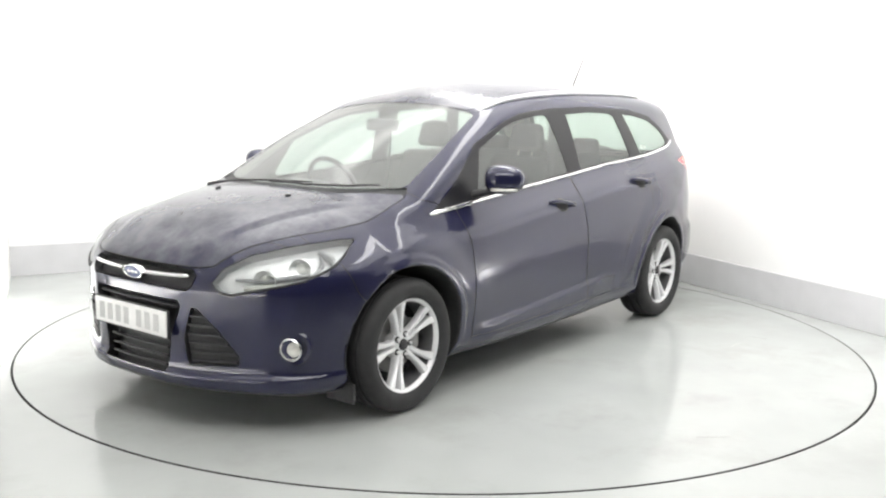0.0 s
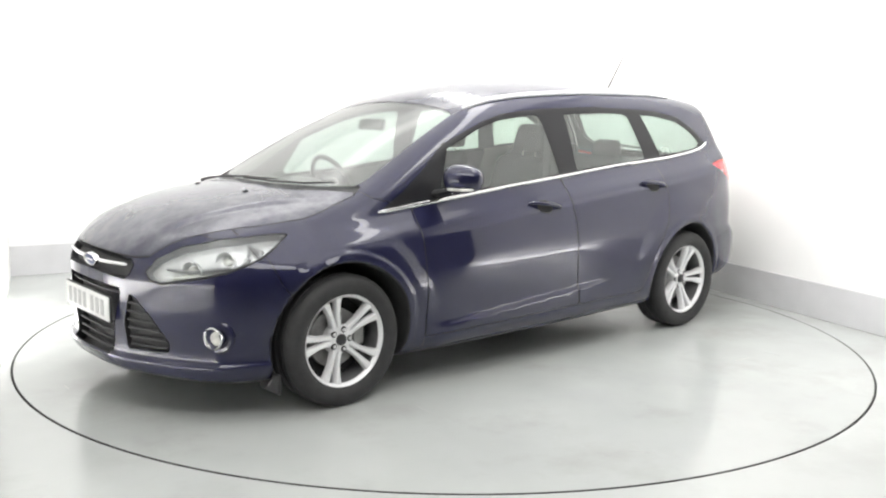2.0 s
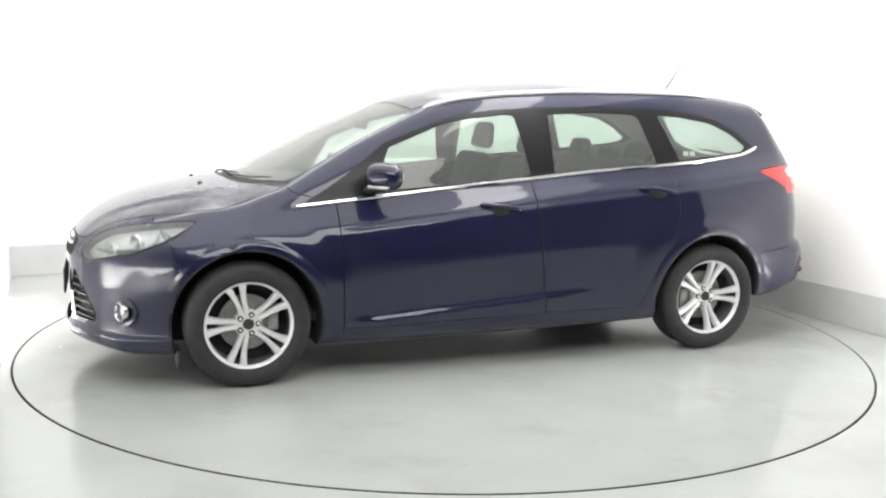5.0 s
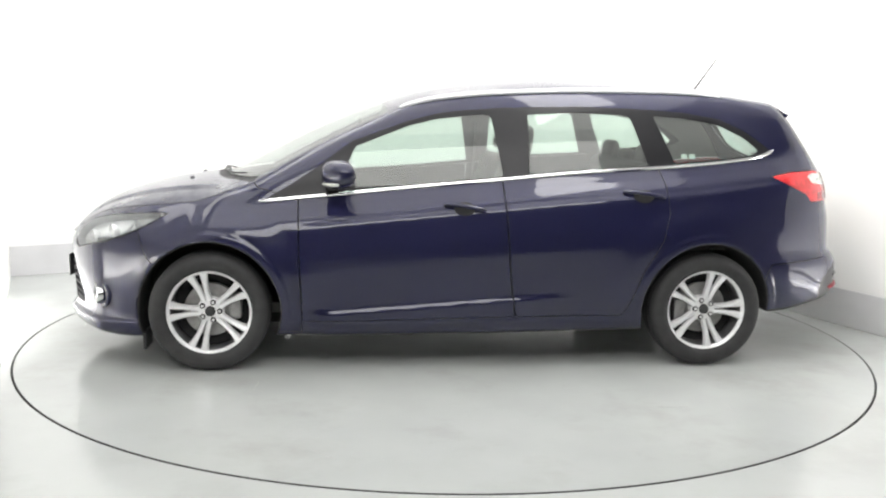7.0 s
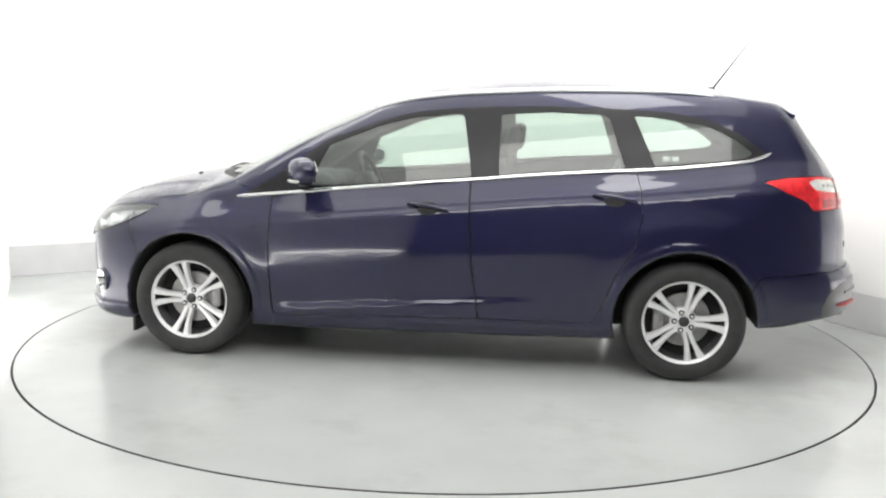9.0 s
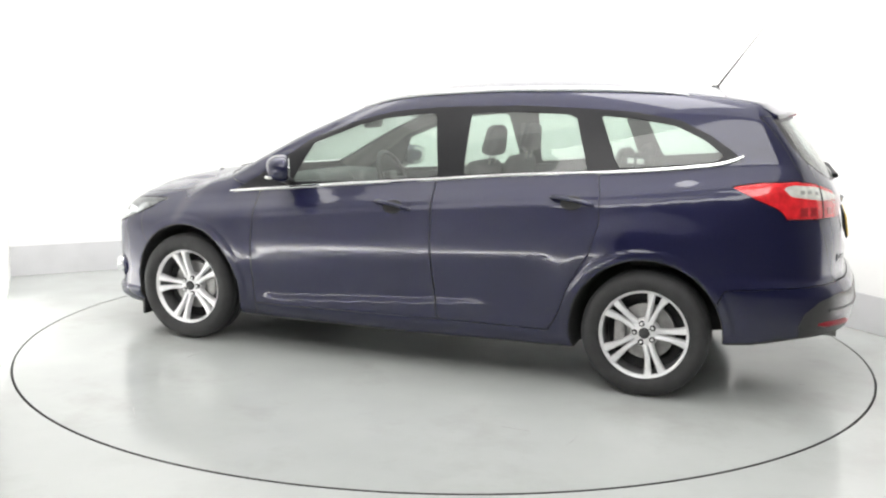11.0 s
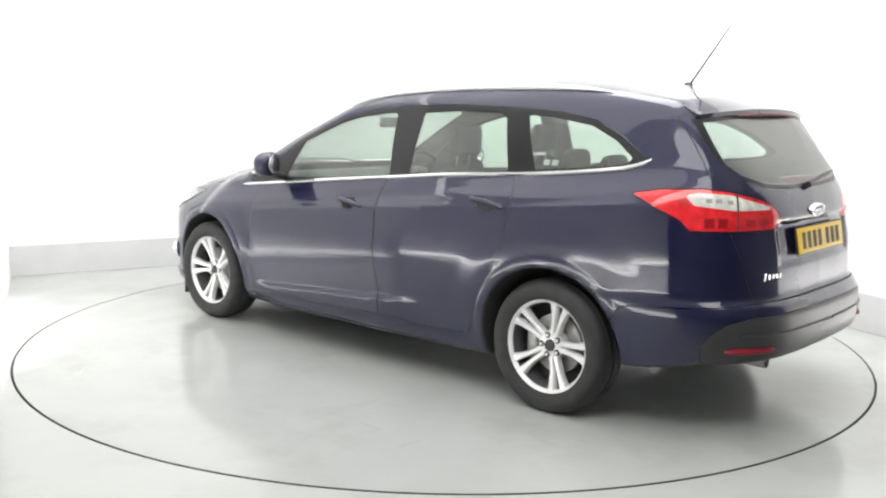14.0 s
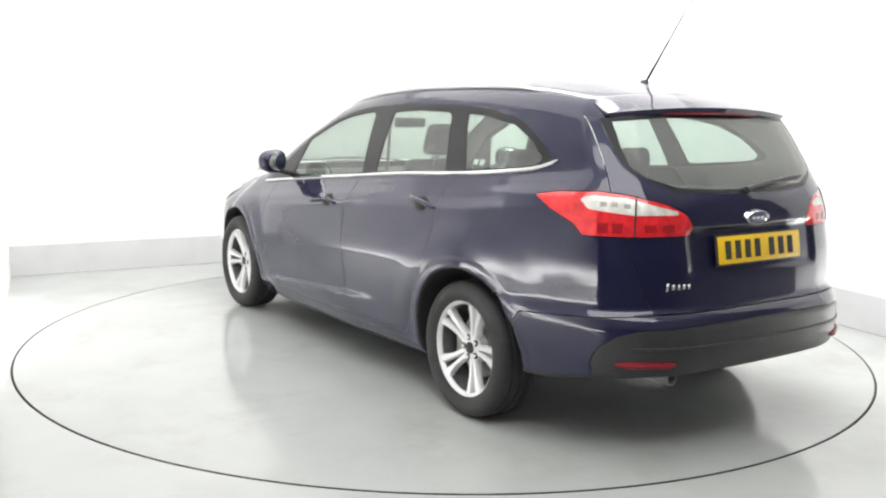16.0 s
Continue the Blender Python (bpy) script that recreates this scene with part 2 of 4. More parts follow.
# unseen white walls, added for the doors to mirror
SIDE = [Vector((-2.06, -6.6)), Vector((-3.7, -4.2)), Vector((-3.7, -1.05)), END_L]
for name, a, b in zip(("unseen_wall_end", "unseen_wall_side", "unseen_wall_return"), SIDE, SIDE[1:]):
    wall(name, a, b, skirting=False)
# unseen hall walls, added dark so that the car's side mirrors little light
HALL = [END_R, Vector((5.2, -1.46)), Vector((5.2, -8.5)), Vector((-5.2, -8.5)), Vector((-5.2, -6.6)), SIDE[0]]
for k, (a, b) in enumerate(zip(HALL[:-1], HALL[1:])):
    wall("unseen_hall_wall_%d" % (k + 1), a, b, skirting=False, paint=UNLIT_HALL)

FLOOR_EDGE = [Vector((-5.3, 4.2)), Vector((5.3, 4.2)), Vector((5.3, -8.6)), Vector((-5.3, -8.6))]


def floor_reach(ang):
    """How far the floor goes from the turntable's axis at an angle."""
    d = Vector((math.cos(ang), math.sin(ang)))
    tx = (5.3 if d.x > 0 else -5.3) / d.x if abs(d.x) > 1e-9 else 99
    ty = (4.2 if d.y > 0 else -8.6) / d.y if abs(d.y) > 1e-9 else 99
    return min(tx, ty)


def floor_mesh():
    angs = sorted([2 * math.pi * i / 360 for i in range(360)] + [math.atan2(p.y, p.x) % (2 * math.pi) for p in FLOOR_EDGE])
    verts, faces, n = [], [], len(angs)
    for a in angs:
        far = floor_reach(a)
        for r, z in ((DISC_R + 0.007, -0.06), (DISC_R + 0.007, -0.002), (DISC_R + 0.009, 0.0), (far, 0.0)):
            verts.append((r * math.cos(a), r * math.sin(a), z))
    for i in range(n):
        j = (i + 1) % n
        for k in range(3):
            faces.append((i * 4 + k, j * 4 + k, j * 4 + k + 1, i * 4 + k + 1)[::-1])
    me = mesh_of("floor", verts, faces, FLOOR)
    me.set_sharp_from_angle(angle=radians(30))
    return me


tagged(new("floor", floor_mesh()), "pale grey glossy painted concrete studio floor", "floor", kind="structure")
pit = new("turntable_pit", mesh_bm("turntable_pit", lathe([(0.0, 0.0), (DISC_R + 0.2, 0.0), (DISC_R + 0.2, 0.02)], 96), PIT))
pit.matrix_world = pose(0, 0, -0.08, 90)
tagged(pit, "dark recess under the turntable", "recess", kind="structure")
ceil = new("ceiling", mesh_bm("ceiling", rbox(11, 14, 0.1, 0.005, 1), CEILING))
ceil.matrix_world = pose(0, -2.2, HEIGHT + 0.05)
tagged(ceil, "white painted studio ceiling", "ceiling", kind="structure")

turntable = new("turntable", mesh_bm("turntable", lathe([(0.0, 0.0), (1.2, 0.0), (DISC_R - 0.004, 0.0), (DISC_R, -0.004), (DISC_R, -0.06), (0.0, -0.06)], 256), DISC))
tagged(turntable, "pale grey glossy round car turntable set in the floor", "turntable")
turntable.data.transform(pose(0, 0, 0, 90))
edge = mesh_bm("edge_strip", ring_of([(DISC_R - 0.004, 0.001), (DISC_R + 0.001, 0.001), (DISC_R + 0.001, -0.02), (DISC_R - 0.004, -0.02)], 256), PIT)
edge.transform(pose(0, 0, 0, 90))
part("edge_strip", edge, turntable, "dark rubber strip round the turntable's rim")
marks = random.Random(5)
for k in range(16):
    a, r = marks.uniform(0, 360), marks.uniform(1.5, DISC_R - 0.1)
    length, wide = marks.uniform(0.03, 0.16), marks.uniform(0.002, 0.005)
    part("scuff", mesh_bm("scuff", rbox(length, wide, 0.0012, 0.0004, 1), SCUFF), turntable, "", pose(0, 0, 0.0004, 0, 0, a) @ pose(r, 0, 0, 0, 0, marks.uniform(0, 180)))

# ---- car body as one smooth field: below zero inside, x forward, y left, z up ----
def curve(*pts):
    """A monotone cubic through (x, y) pairs, level beyond its ends' slopes."""
    p = sorted(pts)
    xs, ys = np.array([a for a, _ in p], float), np.array([b for _, b in p], float)
    d = np.diff(ys) / np.diff(xs)
    s = np.zeros(len(xs))
    s[0], s[-1] = d[0], d[-1]
    for i in range(1, len(xs) - 1):
        if d[i - 1] * d[i] > 0:
            s[i] = 2 * d[i - 1] * d[i] / (d[i - 1] + d[i])

    def at(x):
        x = np.asarray(x, float)
        i = np.clip(np.searchsorted(xs, x) - 1, 0, len(xs) - 2)
        w = xs[i + 1] - xs[i]
        t = (x - xs[i]) / w
        tc = np.clip(t, 0, 1)
        h = ((1 + 2 * tc) * (1 - tc) ** 2 * ys[i] + tc * (1 - tc) ** 2 * w * s[i]
             + tc * tc * (3 - 2 * tc) * ys[i + 1] + tc * tc * (tc - 1) * w * s[i + 1])
        return h + np.where(t < 0, t * w * s[i], 0) + np.where(t > 1, (t - 1) * w * s[i + 1], 0)
    return at


def smax(a, b, k):
    h = np.maximum(k - np.abs(a - b), 0) / k
    return np.maximum(a, b) + h * h * k / 4


def step01(a, b, x):
    t = np.clip((x - a) / (b - a), 0, 1)
    return t * t * (3 - 2 * t)


AXLE, HUB_Z, ARCH_R = 1.324, 0.312, 0.362
belt_z = curve((2.2, 0.74), (1.8, 0.80), (1.5, 0.83), (1.078, 0.872), (0.58, 0.925), (-0.19, 1.0), (-0.61, 1.041), (-1.2, 1.083), (-1.64, 1.13), (-2.2, 1.17))
plan_w = curve((2.3, 0.72), (2.0, 0.80), (1.8, 0.848), (1.55, 0.882), (1.25, 0.90), (0.6, 0.905), (-0.6, 0.903), (-1.15, 0.892), (-1.5, 0.866), (-1.75, 0.833), (-2.0, 0.782), (-2.3, 0.70))
inset_up = curve((-0.6, 0.0), (-0.40, 0.001), (-0.33, 0.006), (-0.2, 0.027), (-0.15, 0.038), (-0.11, 0.055), (-0.05, 0.10), (0.0, 0.133), (0.1, 0.165), (0.2, 0.201), (0.3, 0.243), (0.42, 0.302), (0.6, 0.40))
inset_low = curve((0.10, 0.15), (0.17, 0.095), (0.22, 0.056), (0.265, 0.037), (0.31, 0.031), (0.38, 0.0245), (0.45, 0.0175), (0.56, 0.0075), (0.61, 0.0030), (0.64, 0.0010), (0.68, 0.0), (0.9, 0.0))
nose_x = curve((0.10, 2.02), (0.17, 2.13), (0.20, 2.170), (0.245, 2.178), (0.268, 2.155), (0.30, 2.152), (0.36, 2.155), (0.5, 2.165), (0.6, 2.165), (0.66, 2.15), (0.72, 2.12), (0.8, 2.05), (0.95, 1.8))
nose_d = curve((0, 0), (0.15, 0.003), (0.3, 0.024), (0.42, 0.07), (0.55, 0.138), (0.65, 0.20), (0.72, 0.258), (0.8, 0.38), (0.86, 0.55), (0.95, 0.9))
tail_x = curve((0.20, 2.10), (0.30, 2.2), (0.36, 2.255), (0.44, 2.275), (0.53, 2.272), (0.575, 2.252), (0.62, 2.215), (0.70, 2.21), (0.78, 2.205), (0.88, 2.185), (0.95, 2.175), (1.02, 2.15), (1.1, 2.10), (1.2, 2.03), (1.35, 1.92), (1.5, 1.80))
tail_d = curve((0, 0), (0.2, 0.004), (0.4, 0.020), (0.52, 0.05), (0.62, 0.10), (0.70, 0.17), (0.77, 0.28), (0.84, 0.50), (0.9, 0.8))
top_z = curve((2.3, 0.55), (2.15, 0.70), (2.07, 0.757), (1.893, 0.85), (1.717, 0.906), (1.543, 0.943), (1.40, 0.966), (1.30, 0.985), (1.2, 1.03), (1.1, 1.082), (0.9, 1.187), (0.75, 1.262), (0.6, 1.328), (0.45, 1.383), (0.3, 1.436), (0.1, 1.484), (-0.2, 1.524), (-0.6, 1.544), (-1.0, 1.543), (-1.4, 1.519), (-1.7, 1.475), (-1.9, 1.434), (-2.3, 1.33))
crown = curve((2.2, 0.06), (1.5, 0.052), (1.3, 0.06), (1.1, 0.085), (0.6, 0.085), (0.35, 0.072), (0.0, 0.073), (-1.0, 0.069), (-1.4, 0.060), (-1.8, 0.044), (-2.0, 0.05))
bottom_z = curve((2.3, 0.20), (2.0, 0.18), (1.7, 0.165), (0.9, 0.172), (-0.9, 0.195), (-1.6, 0.28), (-1.8, 0.295), (-2.0, 0.33), (-2.3, 0.36))


def body_field(x, y, z):
    y = np.abs(y)
    h = z - belt_z(x)
    half = plan_w(x) - inset_up(h) - inset_low(z)
    half = half + 0.035 * step01(-1.6, -2.0, x) * step01(0.64, 0.56, z)
    for ax, rr, amount in ((AXLE, 0.52, 0.014), (-AXLE, 0.56, 0.011)):
        r = np.hypot(x - ax, z - HUB_Z)
        half = half + amount * step01(rr + 0.05, rr - 0.09, r) * step01(0.30, 0.52, z)
        half = half + 0.007 * step01(ARCH_R + 0.062, ARCH_R + 0.034, r) * step01(0.22, 0.40, z)
    # door crease under the handles and the rising line above the sill
    half = half + 0.006 * step01(-0.122, -0.156, h) * step01(0.95, 0.75, x) * step01(-1.9, -1.6, x)
    low = 0.298 + 0.065 * np.clip((0.68 - x) / 0.86, 0, 1.3)
    half = half + 0.015 * step01(low + 0.030, low - 0.002, z) * step01(0.86, 0.66, x) * step01(-0.65, -0.2, x)
    half = half + 0.014 * step01(0.275, 0.25, z) * step01(1.62, 1.70, x)
    side = y - half
    hood = step01(1.25, 1.45, x)
    top = (z - top_z(x) + crown(x) * (y / 0.6) ** 2 + hood * 0.06 * np.minimum(y / 0.75, 1.2) ** 6) * 0.9
    fold = 0.30 + 0.26 * (2.1 - x) / 0.9
    top = top - 0.010 * step01(fold + 0.045, fold - 0.02, y) * hood * step01(2.12, 1.95, x)
    front = x - nose_x(z) + nose_d(y)
    rear = -x - tail_x(z) + tail_d(y)
    rear = rear + 0.013 * step01(0.42, 0.37, y) * step01(0.725, 0.76, z) * step01(0.935, 0.905, z)
    f = smax(side, top, 0.075)
    f = smax(f, front, 0.07)
    f = smax(f, rear, 0.06)
    f = smax(f, bottom_z(x) - z, 0.02)
    for ax in (AXLE, -AXLE):
        cut = np.minimum(ARCH_R - np.hypot(x - ax, z - HUB_Z), y - 0.50)
        f = smax(f, cut, 0.012)
    return f



def body_mesh(h=0.0148):
    """The left half of the body's skin: even quads laid on the field's zero, drawn tight to it."""
    xs, ys, zs = np.arange(-2.42, 2.30, h), np.arange(-0.045, 0.99, h), np.arange(0.09, 1.58, h)
    f = body_field(xs[:, None, None], ys[None, :, None], zs[None, None, :])
    nx, ny, nz = f.shape
    sign = f < 0
    acc, cnt = np.zeros((nx - 1, ny - 1, nz - 1, 3)), np.zeros((nx - 1, ny - 1, nz - 1))
    base = np.stack(np.meshgrid(np.arange(nx - 1), np.arange(ny - 1), np.arange(nz - 1), indexing="ij"), -1).astype(float)
    corners = [(i, j, k) for i in (0, 1) for j in (0, 1) for k in (0, 1)]

    def sub(arr, c):
        return arr[c[0]:nx - 1 + c[0], c[1]:ny - 1 + c[1], c[2]:nz - 1 + c[2]]
    for c in corners:
        for ax in range(3):
            if c[ax]:
                continue
            d = list(c)
            d[ax] = 1
            fa, fb = sub(f, c), sub(f, d)
            x = (fa < 0) != (fb < 0)
            t = np.where(x, fa / np.where(fa == fb, 1, fa - fb), 0)
            p = np.array(c, float)
            acc += np.where(x[..., None], p + t[..., None] * (np.array(d) - p), 0)
            cnt += x
    live = cnt > 0
    ident = -np.ones(live.shape, int)
    ident[live] = np.arange(live.sum())
    v = (base[live] + acc[live] / cnt[live][:, None]) * h + np.array([xs[0], ys[0], zs[0]])
    faces = []
    for ax in range(3):
        a, b = [slice(1, -1)] * 3, [slice(1, -1)] * 3
        a[ax], b[ax] = slice(0, -1), slice(1, None)
        s0, s1 = sign[tuple(a)], sign[tuple(b)]
        idx = np.argwhere(s0 != s1)
        flip = s1[tuple(idx.T)]
        o = [0 if q == ax else 1 for q in range(3)]
        p = idx + np.array(o)
        u, w = (ax + 1) % 3, (ax + 2) % 3
        eu, ew = np.eye(3, dtype=int)[u], np.eye(3, dtype=int)[w]
        quad = np.stack([ident[tuple((p - eu - ew).T)], ident[tuple((p - ew).T)], ident[tuple(p.T)], ident[tuple((p - eu).T)]], 1)
        quad[flip] = quad[flip][:, ::-1]
        faces.append(quad)
    faces = np.concatenate(faces)
    faces = faces[(faces >= 0).all(1)]
    for _ in range(4):
        n, g = gradient(v)
        v = v - n * np.clip(body_field(v[:, 0], v[:, 1], v[:, 2]) / g, -0.006, 0.006)[:, None]
    return v, [tuple(q) for q in faces.tolist()]


def gradient(v):
    e = 0.0015
    g = np.stack([body_field(v[:, 0] + e * a, v[:, 1] + e * b, v[:, 2] + e * c) - body_field(v[:, 0] - e * a, v[:, 1] - e * b, v[:, 2] - e * c)
                  for a, b, c in ((1, 0, 0), (0, 1, 0), (0, 0, 1))], 1) / (2 * e)
    size = np.linalg.norm(g, axis=1) + 1e-9
    return g / size[:, None], size


def clip_mesh(verts, faces, f):
    """The part of a mesh where f, given at its vertices, is above zero, cut clean along f = 0."""
    keep, vs, cut, out = {}, [], {}, []
    fl = f.tolist()

    def old(i):
        if i not in keep:
            keep[i] = len(vs)
            vs.append(verts[i])
        return keep[i]

    def mid(i, j):
        key = (i, j) if i < j else (j, i)
        if key not in cut:
            t = fl[key[0]] / (fl[key[0]] - fl[key[1]])
            cut[key] = len(vs)
            vs.append(verts[key[0]] * (1 - t) + verts[key[1]] * t)
        return cut[key]
    for q in faces:
        s = [fl[i] > 0 for i in q]
        if all(s):
            out.append(tuple(old(i) for i in q))
        elif any(s):
            p = []
            for k, i in enumerate(q):
                j, a, b = q[(k + 1) % len(q)], s[k], s[(k + 1) % len(q)]
                if a:
                    p.append(old(i))
                if a != b:
                    p.append(mid(i, j))
            if len(p) > 2:
                out.append(tuple(p))
    return (np.array(vs) if vs else np.zeros((0, 3))), out


def inside(px, py, poly):
    """How far points lie inside a polygon (below zero outside)."""
    d, odd = np.full(px.shape, 1e9), np.zeros(px.shape, bool)
    for (x0, y0), (x1, y1) in zip(poly, poly[1:] + poly[:1]):
        ex, ey = x1 - x0, y1 - y0
        t = np.clip(((px - x0) * ex + (py - y0) * ey) / (ex * ex + ey * ey), 0, 1)
        d = np.minimum(d, np.hypot(px - x0 - t * ex, py - y0 - t * ey))
        if y0 != y1:
            odd ^= ((y0 > py) != (y1 > py)) & (px < ex * (py - y0) / ey + x0)
    return np.where(odd, d, -d)


def rounded(pts, n=5):
    """A polygon with its corners softened by a closed Catmull-Rom run."""
    out, m = [], len(pts)
    for i in range(m):
        a, b, c, d = (np.array(pts[(i + k) % m]) for k in (-1, 0, 1, 2))
        for s in range(n):
            t = s / n
            out.append(tuple((0.5 * (2 * b + (c - a) * t + (2 * a - 5 * b + 4 * c - d) * t * t + (3 * b - a - 3 * c + d) * t ** 3)).tolist()))
    return out


class Skin:
    """What is left of the body's skin while panels are taken out of it."""

    def __init__(self, verts, faces):
        self.v, self.f = verts, faces

    def take(self, region, gap=0.002):
        f = region(self.v[:, 0], self.v[:, 1], self.v[:, 2])
        piece = clip_mesh(self.v, self.f, f - gap)
        self.v, self.f = clip_mesh(self.v, self.f, -f - gap)
        return piece


def pushed(piece, d):
    n, _ = gradient(piece[0])
    return piece[0] + n * d, piece[1]


def mirrored(piece):
    return piece[0] * np.array([1, -1, 1]), [q[::-1] for q in piece[1]]


def both(piece):
    """Both halves as one piece, welded on the middle line."""
    v, f = piece
    mv, mf = mirrored(piece)
    index = np.arange(len(v)) + len(v)
    mid = np.abs(v[:, 1]) < 1e-6
    index[mid] = np.arange(len(v))[mid]
    return np.concatenate([v, mv]), f + [tuple(int(index[i]) for i in q) for q in mf]


def bucket(piece, depth):
    """A piece sunk into the body, and walls up to its old rim."""
    v, f = piece
    w, _ = pushed(piece, -depth)
    n = len(v)
    seen = {}
    for q in f:
        for i, a in enumerate(q):
            b = q[(i + 1) % len(q)]
            seen[(a, b)] = True
    walls = [(a, b, b + n, a + n) for a, b in seen if (b, a) not in seen and not (abs(v[a][1]) < 1e-6 and abs(v[b][1]) < 1e-6)]
    return (w, f), (np.concatenate([v, w]), walls)


def merged(pieces):
    (a, fa), (b, fb) = pieces
    return np.concatenate([a, b]), list(fa) + [tuple(i + len(a) for i in q) for q in fb]


def side_y(x, z, lo=0.0, hi=1.1):
    """The half width of the body at x, z."""
    for _ in range(24):
        m = (lo + hi) / 2
        if float(body_field(np.array(x), np.array(m), np.array(z))) < 0:
            lo = m
        else:
            hi = m
    return lo


def end_x(y, z, sign):
    lo, hi = 1.0, 2.6
    for _ in range(24):
        m = (lo + hi) / 2
        if float(body_field(np.array(sign * m), np.array(y), np.array(z))) < 0:
            lo = m
        else:
            hi = m
    return sign * lo


def roof_z(x, y, lo=0.5, hi=1.7):
    for _ in range(24):
        m = (lo + hi) / 2
        if float(body_field(np.array(x), np.array(y), np.array(m))) < 0:
            lo = m
        else:
            hi = m
    return lo


def normal_at(p):
    return Vector(gradient(np.array([p]))[0][0])


def frame_at(p, lift=0.0):
    """A pose on the skin at p: z along the outward normal, x as level as may be."""
    n = normal_at(p)
    x = Vector((0, 0, 1)).cross(n).normalized()
    y = n.cross(x)
    m = Matrix((x, y, n)).transposed().to_4x4()
    return Matrix.Translation(Vector(p) + n * lift) @ m


# ---- the car ----
car = new("estate_car")
tagged(car, "dark navy blue estate car with chrome trim and alloy wheels", "car")


def panel(name, piece, *materials, parent=None, label="", thick=0.010, exact=True):
    """A piece of the skin as a part: its outside, and with a thickness its inside and dark edges too."""
    v, f = piece
    n, _ = gradient(v)
    faces, slots, mats, count = list(f), [0] * len(f), list(materials), len(v)
    if thick:
        if len(mats) > 1 or mats[0] == PAINT:
            mats.append(BLACK)
        run = {(a, q[(i + 1) % len(q)]) for q in f for i, a in enumerate(q)}
        rim = [(b, a, a + count, b + count) for a, b in run if (b, a) not in run]
        faces += [tuple(i + count for i in q[::-1]) for q in f] + sorted(rim)
        slots += [min(1, len(mats) - 1)] * len(f) + [len(mats) - 1] * len(rim)
        v, n = np.concatenate([v, v - n * thick]), np.concatenate([n, -n])
    me = mesh_of(name, v, faces, *mats)
    me.polygons.foreach_set("material_index", slots)
    if exact:
        me.normals_split_custom_set_from_vertices([tuple(q) for q in n.tolist()])
    return part(name, me, parent or car, label)


def pair(name, piece, *materials, **kw):
    return panel(name, piece, *materials, **kw), panel(name, mirrored(piece), *materials, **kw)


skin = Skin(*clip_mesh(*(lambda m: (m[0], m[1], m[0][:, 1]))(body_mesh())))
skin.v[np.abs(skin.v[:, 1]) < 1e-7, 1] = 0.0


HEADLAMP = [(1.643, .645), (1.575, .703), (1.42, .757), (1.174, .793), (.907, .808), (.81, .806), (.895, .733), (.99, .697), (1.11, .664), (1.335, .632), (1.526, .603), (1.6, .612)]
TAILLAMP = [(.90, 1.036), (1.05, 1.058), (1.27, 1.067), (1.43, 1.055), (1.646, 1.02), (1.758, .98), (1.803, .925), (1.775, .895), (1.19, .893), (1.14, .936), (1.005, .983)]
TAIL_WHITE = [(1.165, 1.038), (1.245, 1.05), (1.43, 1.042), (1.70, .993), (1.727, .978), (1.465, .978), (1.215, .998)]
BELT = [(1.05, .884), (.58, .932), (.2, .971), (-.19, 1.007), (-.61, 1.048), (-1.2, 1.09), (-1.50, 1.122), (-1.64, 1.142), (-1.70, 1.172)]
DLO = BELT + [(-1.67, 1.195), (-1.567, 1.265), (-1.418, 1.335), (-1.209, 1.369), (-.91, 1.384), (-.61, 1.391), (-.189, 1.376), (-.007, 1.361), (.144, 1.340), (.294, 1.300), (.594, 1.190), (.796, 1.040), (.911, .962)]

BONNET = [(1.365, -.3), (1.365, 0)] + [(x, float(curve((1.365, 0.0), (1.335, .25), (1.225, .5), (1.125, .66))(x))) for x in np.linspace(1.355, 1.13, 14)]
BONNET += [(x, float(curve((1.13, .672), (1.3, .683), (1.55, .664), (1.8, .578), (1.95, .478), (2.05, .415))(x))) for x in np.linspace(1.14, 2.05, 40)]
BONNET += [(2.09, .34), (2.125, .2), (2.16, 0), (2.16, -.3)]

liner = skin.take(lambda x, y, z: np.maximum(ARCH_R + 0.006 - np.hypot(x - AXLE, z - HUB_Z), ARCH_R + 0.006 - np.hypot(x + AXLE, z - HUB_Z)), 0)
under = skin.take(lambda x, y, z: bottom_z(x) + 0.014 - z, 0)
head = skin.take(lambda x, y, z: np.minimum(inside(x - y, z, HEADLAMP), x - 1.2))
ugrille = skin.take(lambda x, y, z: np.minimum(inside(y, z, [(-.3, .700), (.2, .697), (.335, .690), (.362, .670), (.357, .63), (.33, .606), (.2, .613), (-.3, .617)]), x - 1.9))
lgrille = skin.take(lambda x, y, z: np.minimum(inside(y, z, [(-.3, .567), (.292, .562), (.302, .535), (.240, .40), (.216, .25), (-.3, .245)]), x - 1.9))
sgrille = skin.take(lambda x, y, z: np.minimum(inside(y, z, [(.355, .538), (.375, .535), (.456, .457), (.535, .34), (.53, .30), (.325, .292), (.315, .40)]), x - 1.8))
bonnet = skin.take(lambda x, y, z: np.minimum(inside(x, y, BONNET), z - 0.70), 0.003)
screen = skin.take(lambda x, y, z: np.minimum(inside(x, y, [(1.31, -.3), (1.31, 0), (1.295, .2), (1.21, .45), (1.10, .615), (1.06, .63), (.77, .60), (.43, .535), (.40, .51), (.405, .3), (.415, 0), (.415, -.3)]), z - 0.9), 0.001)
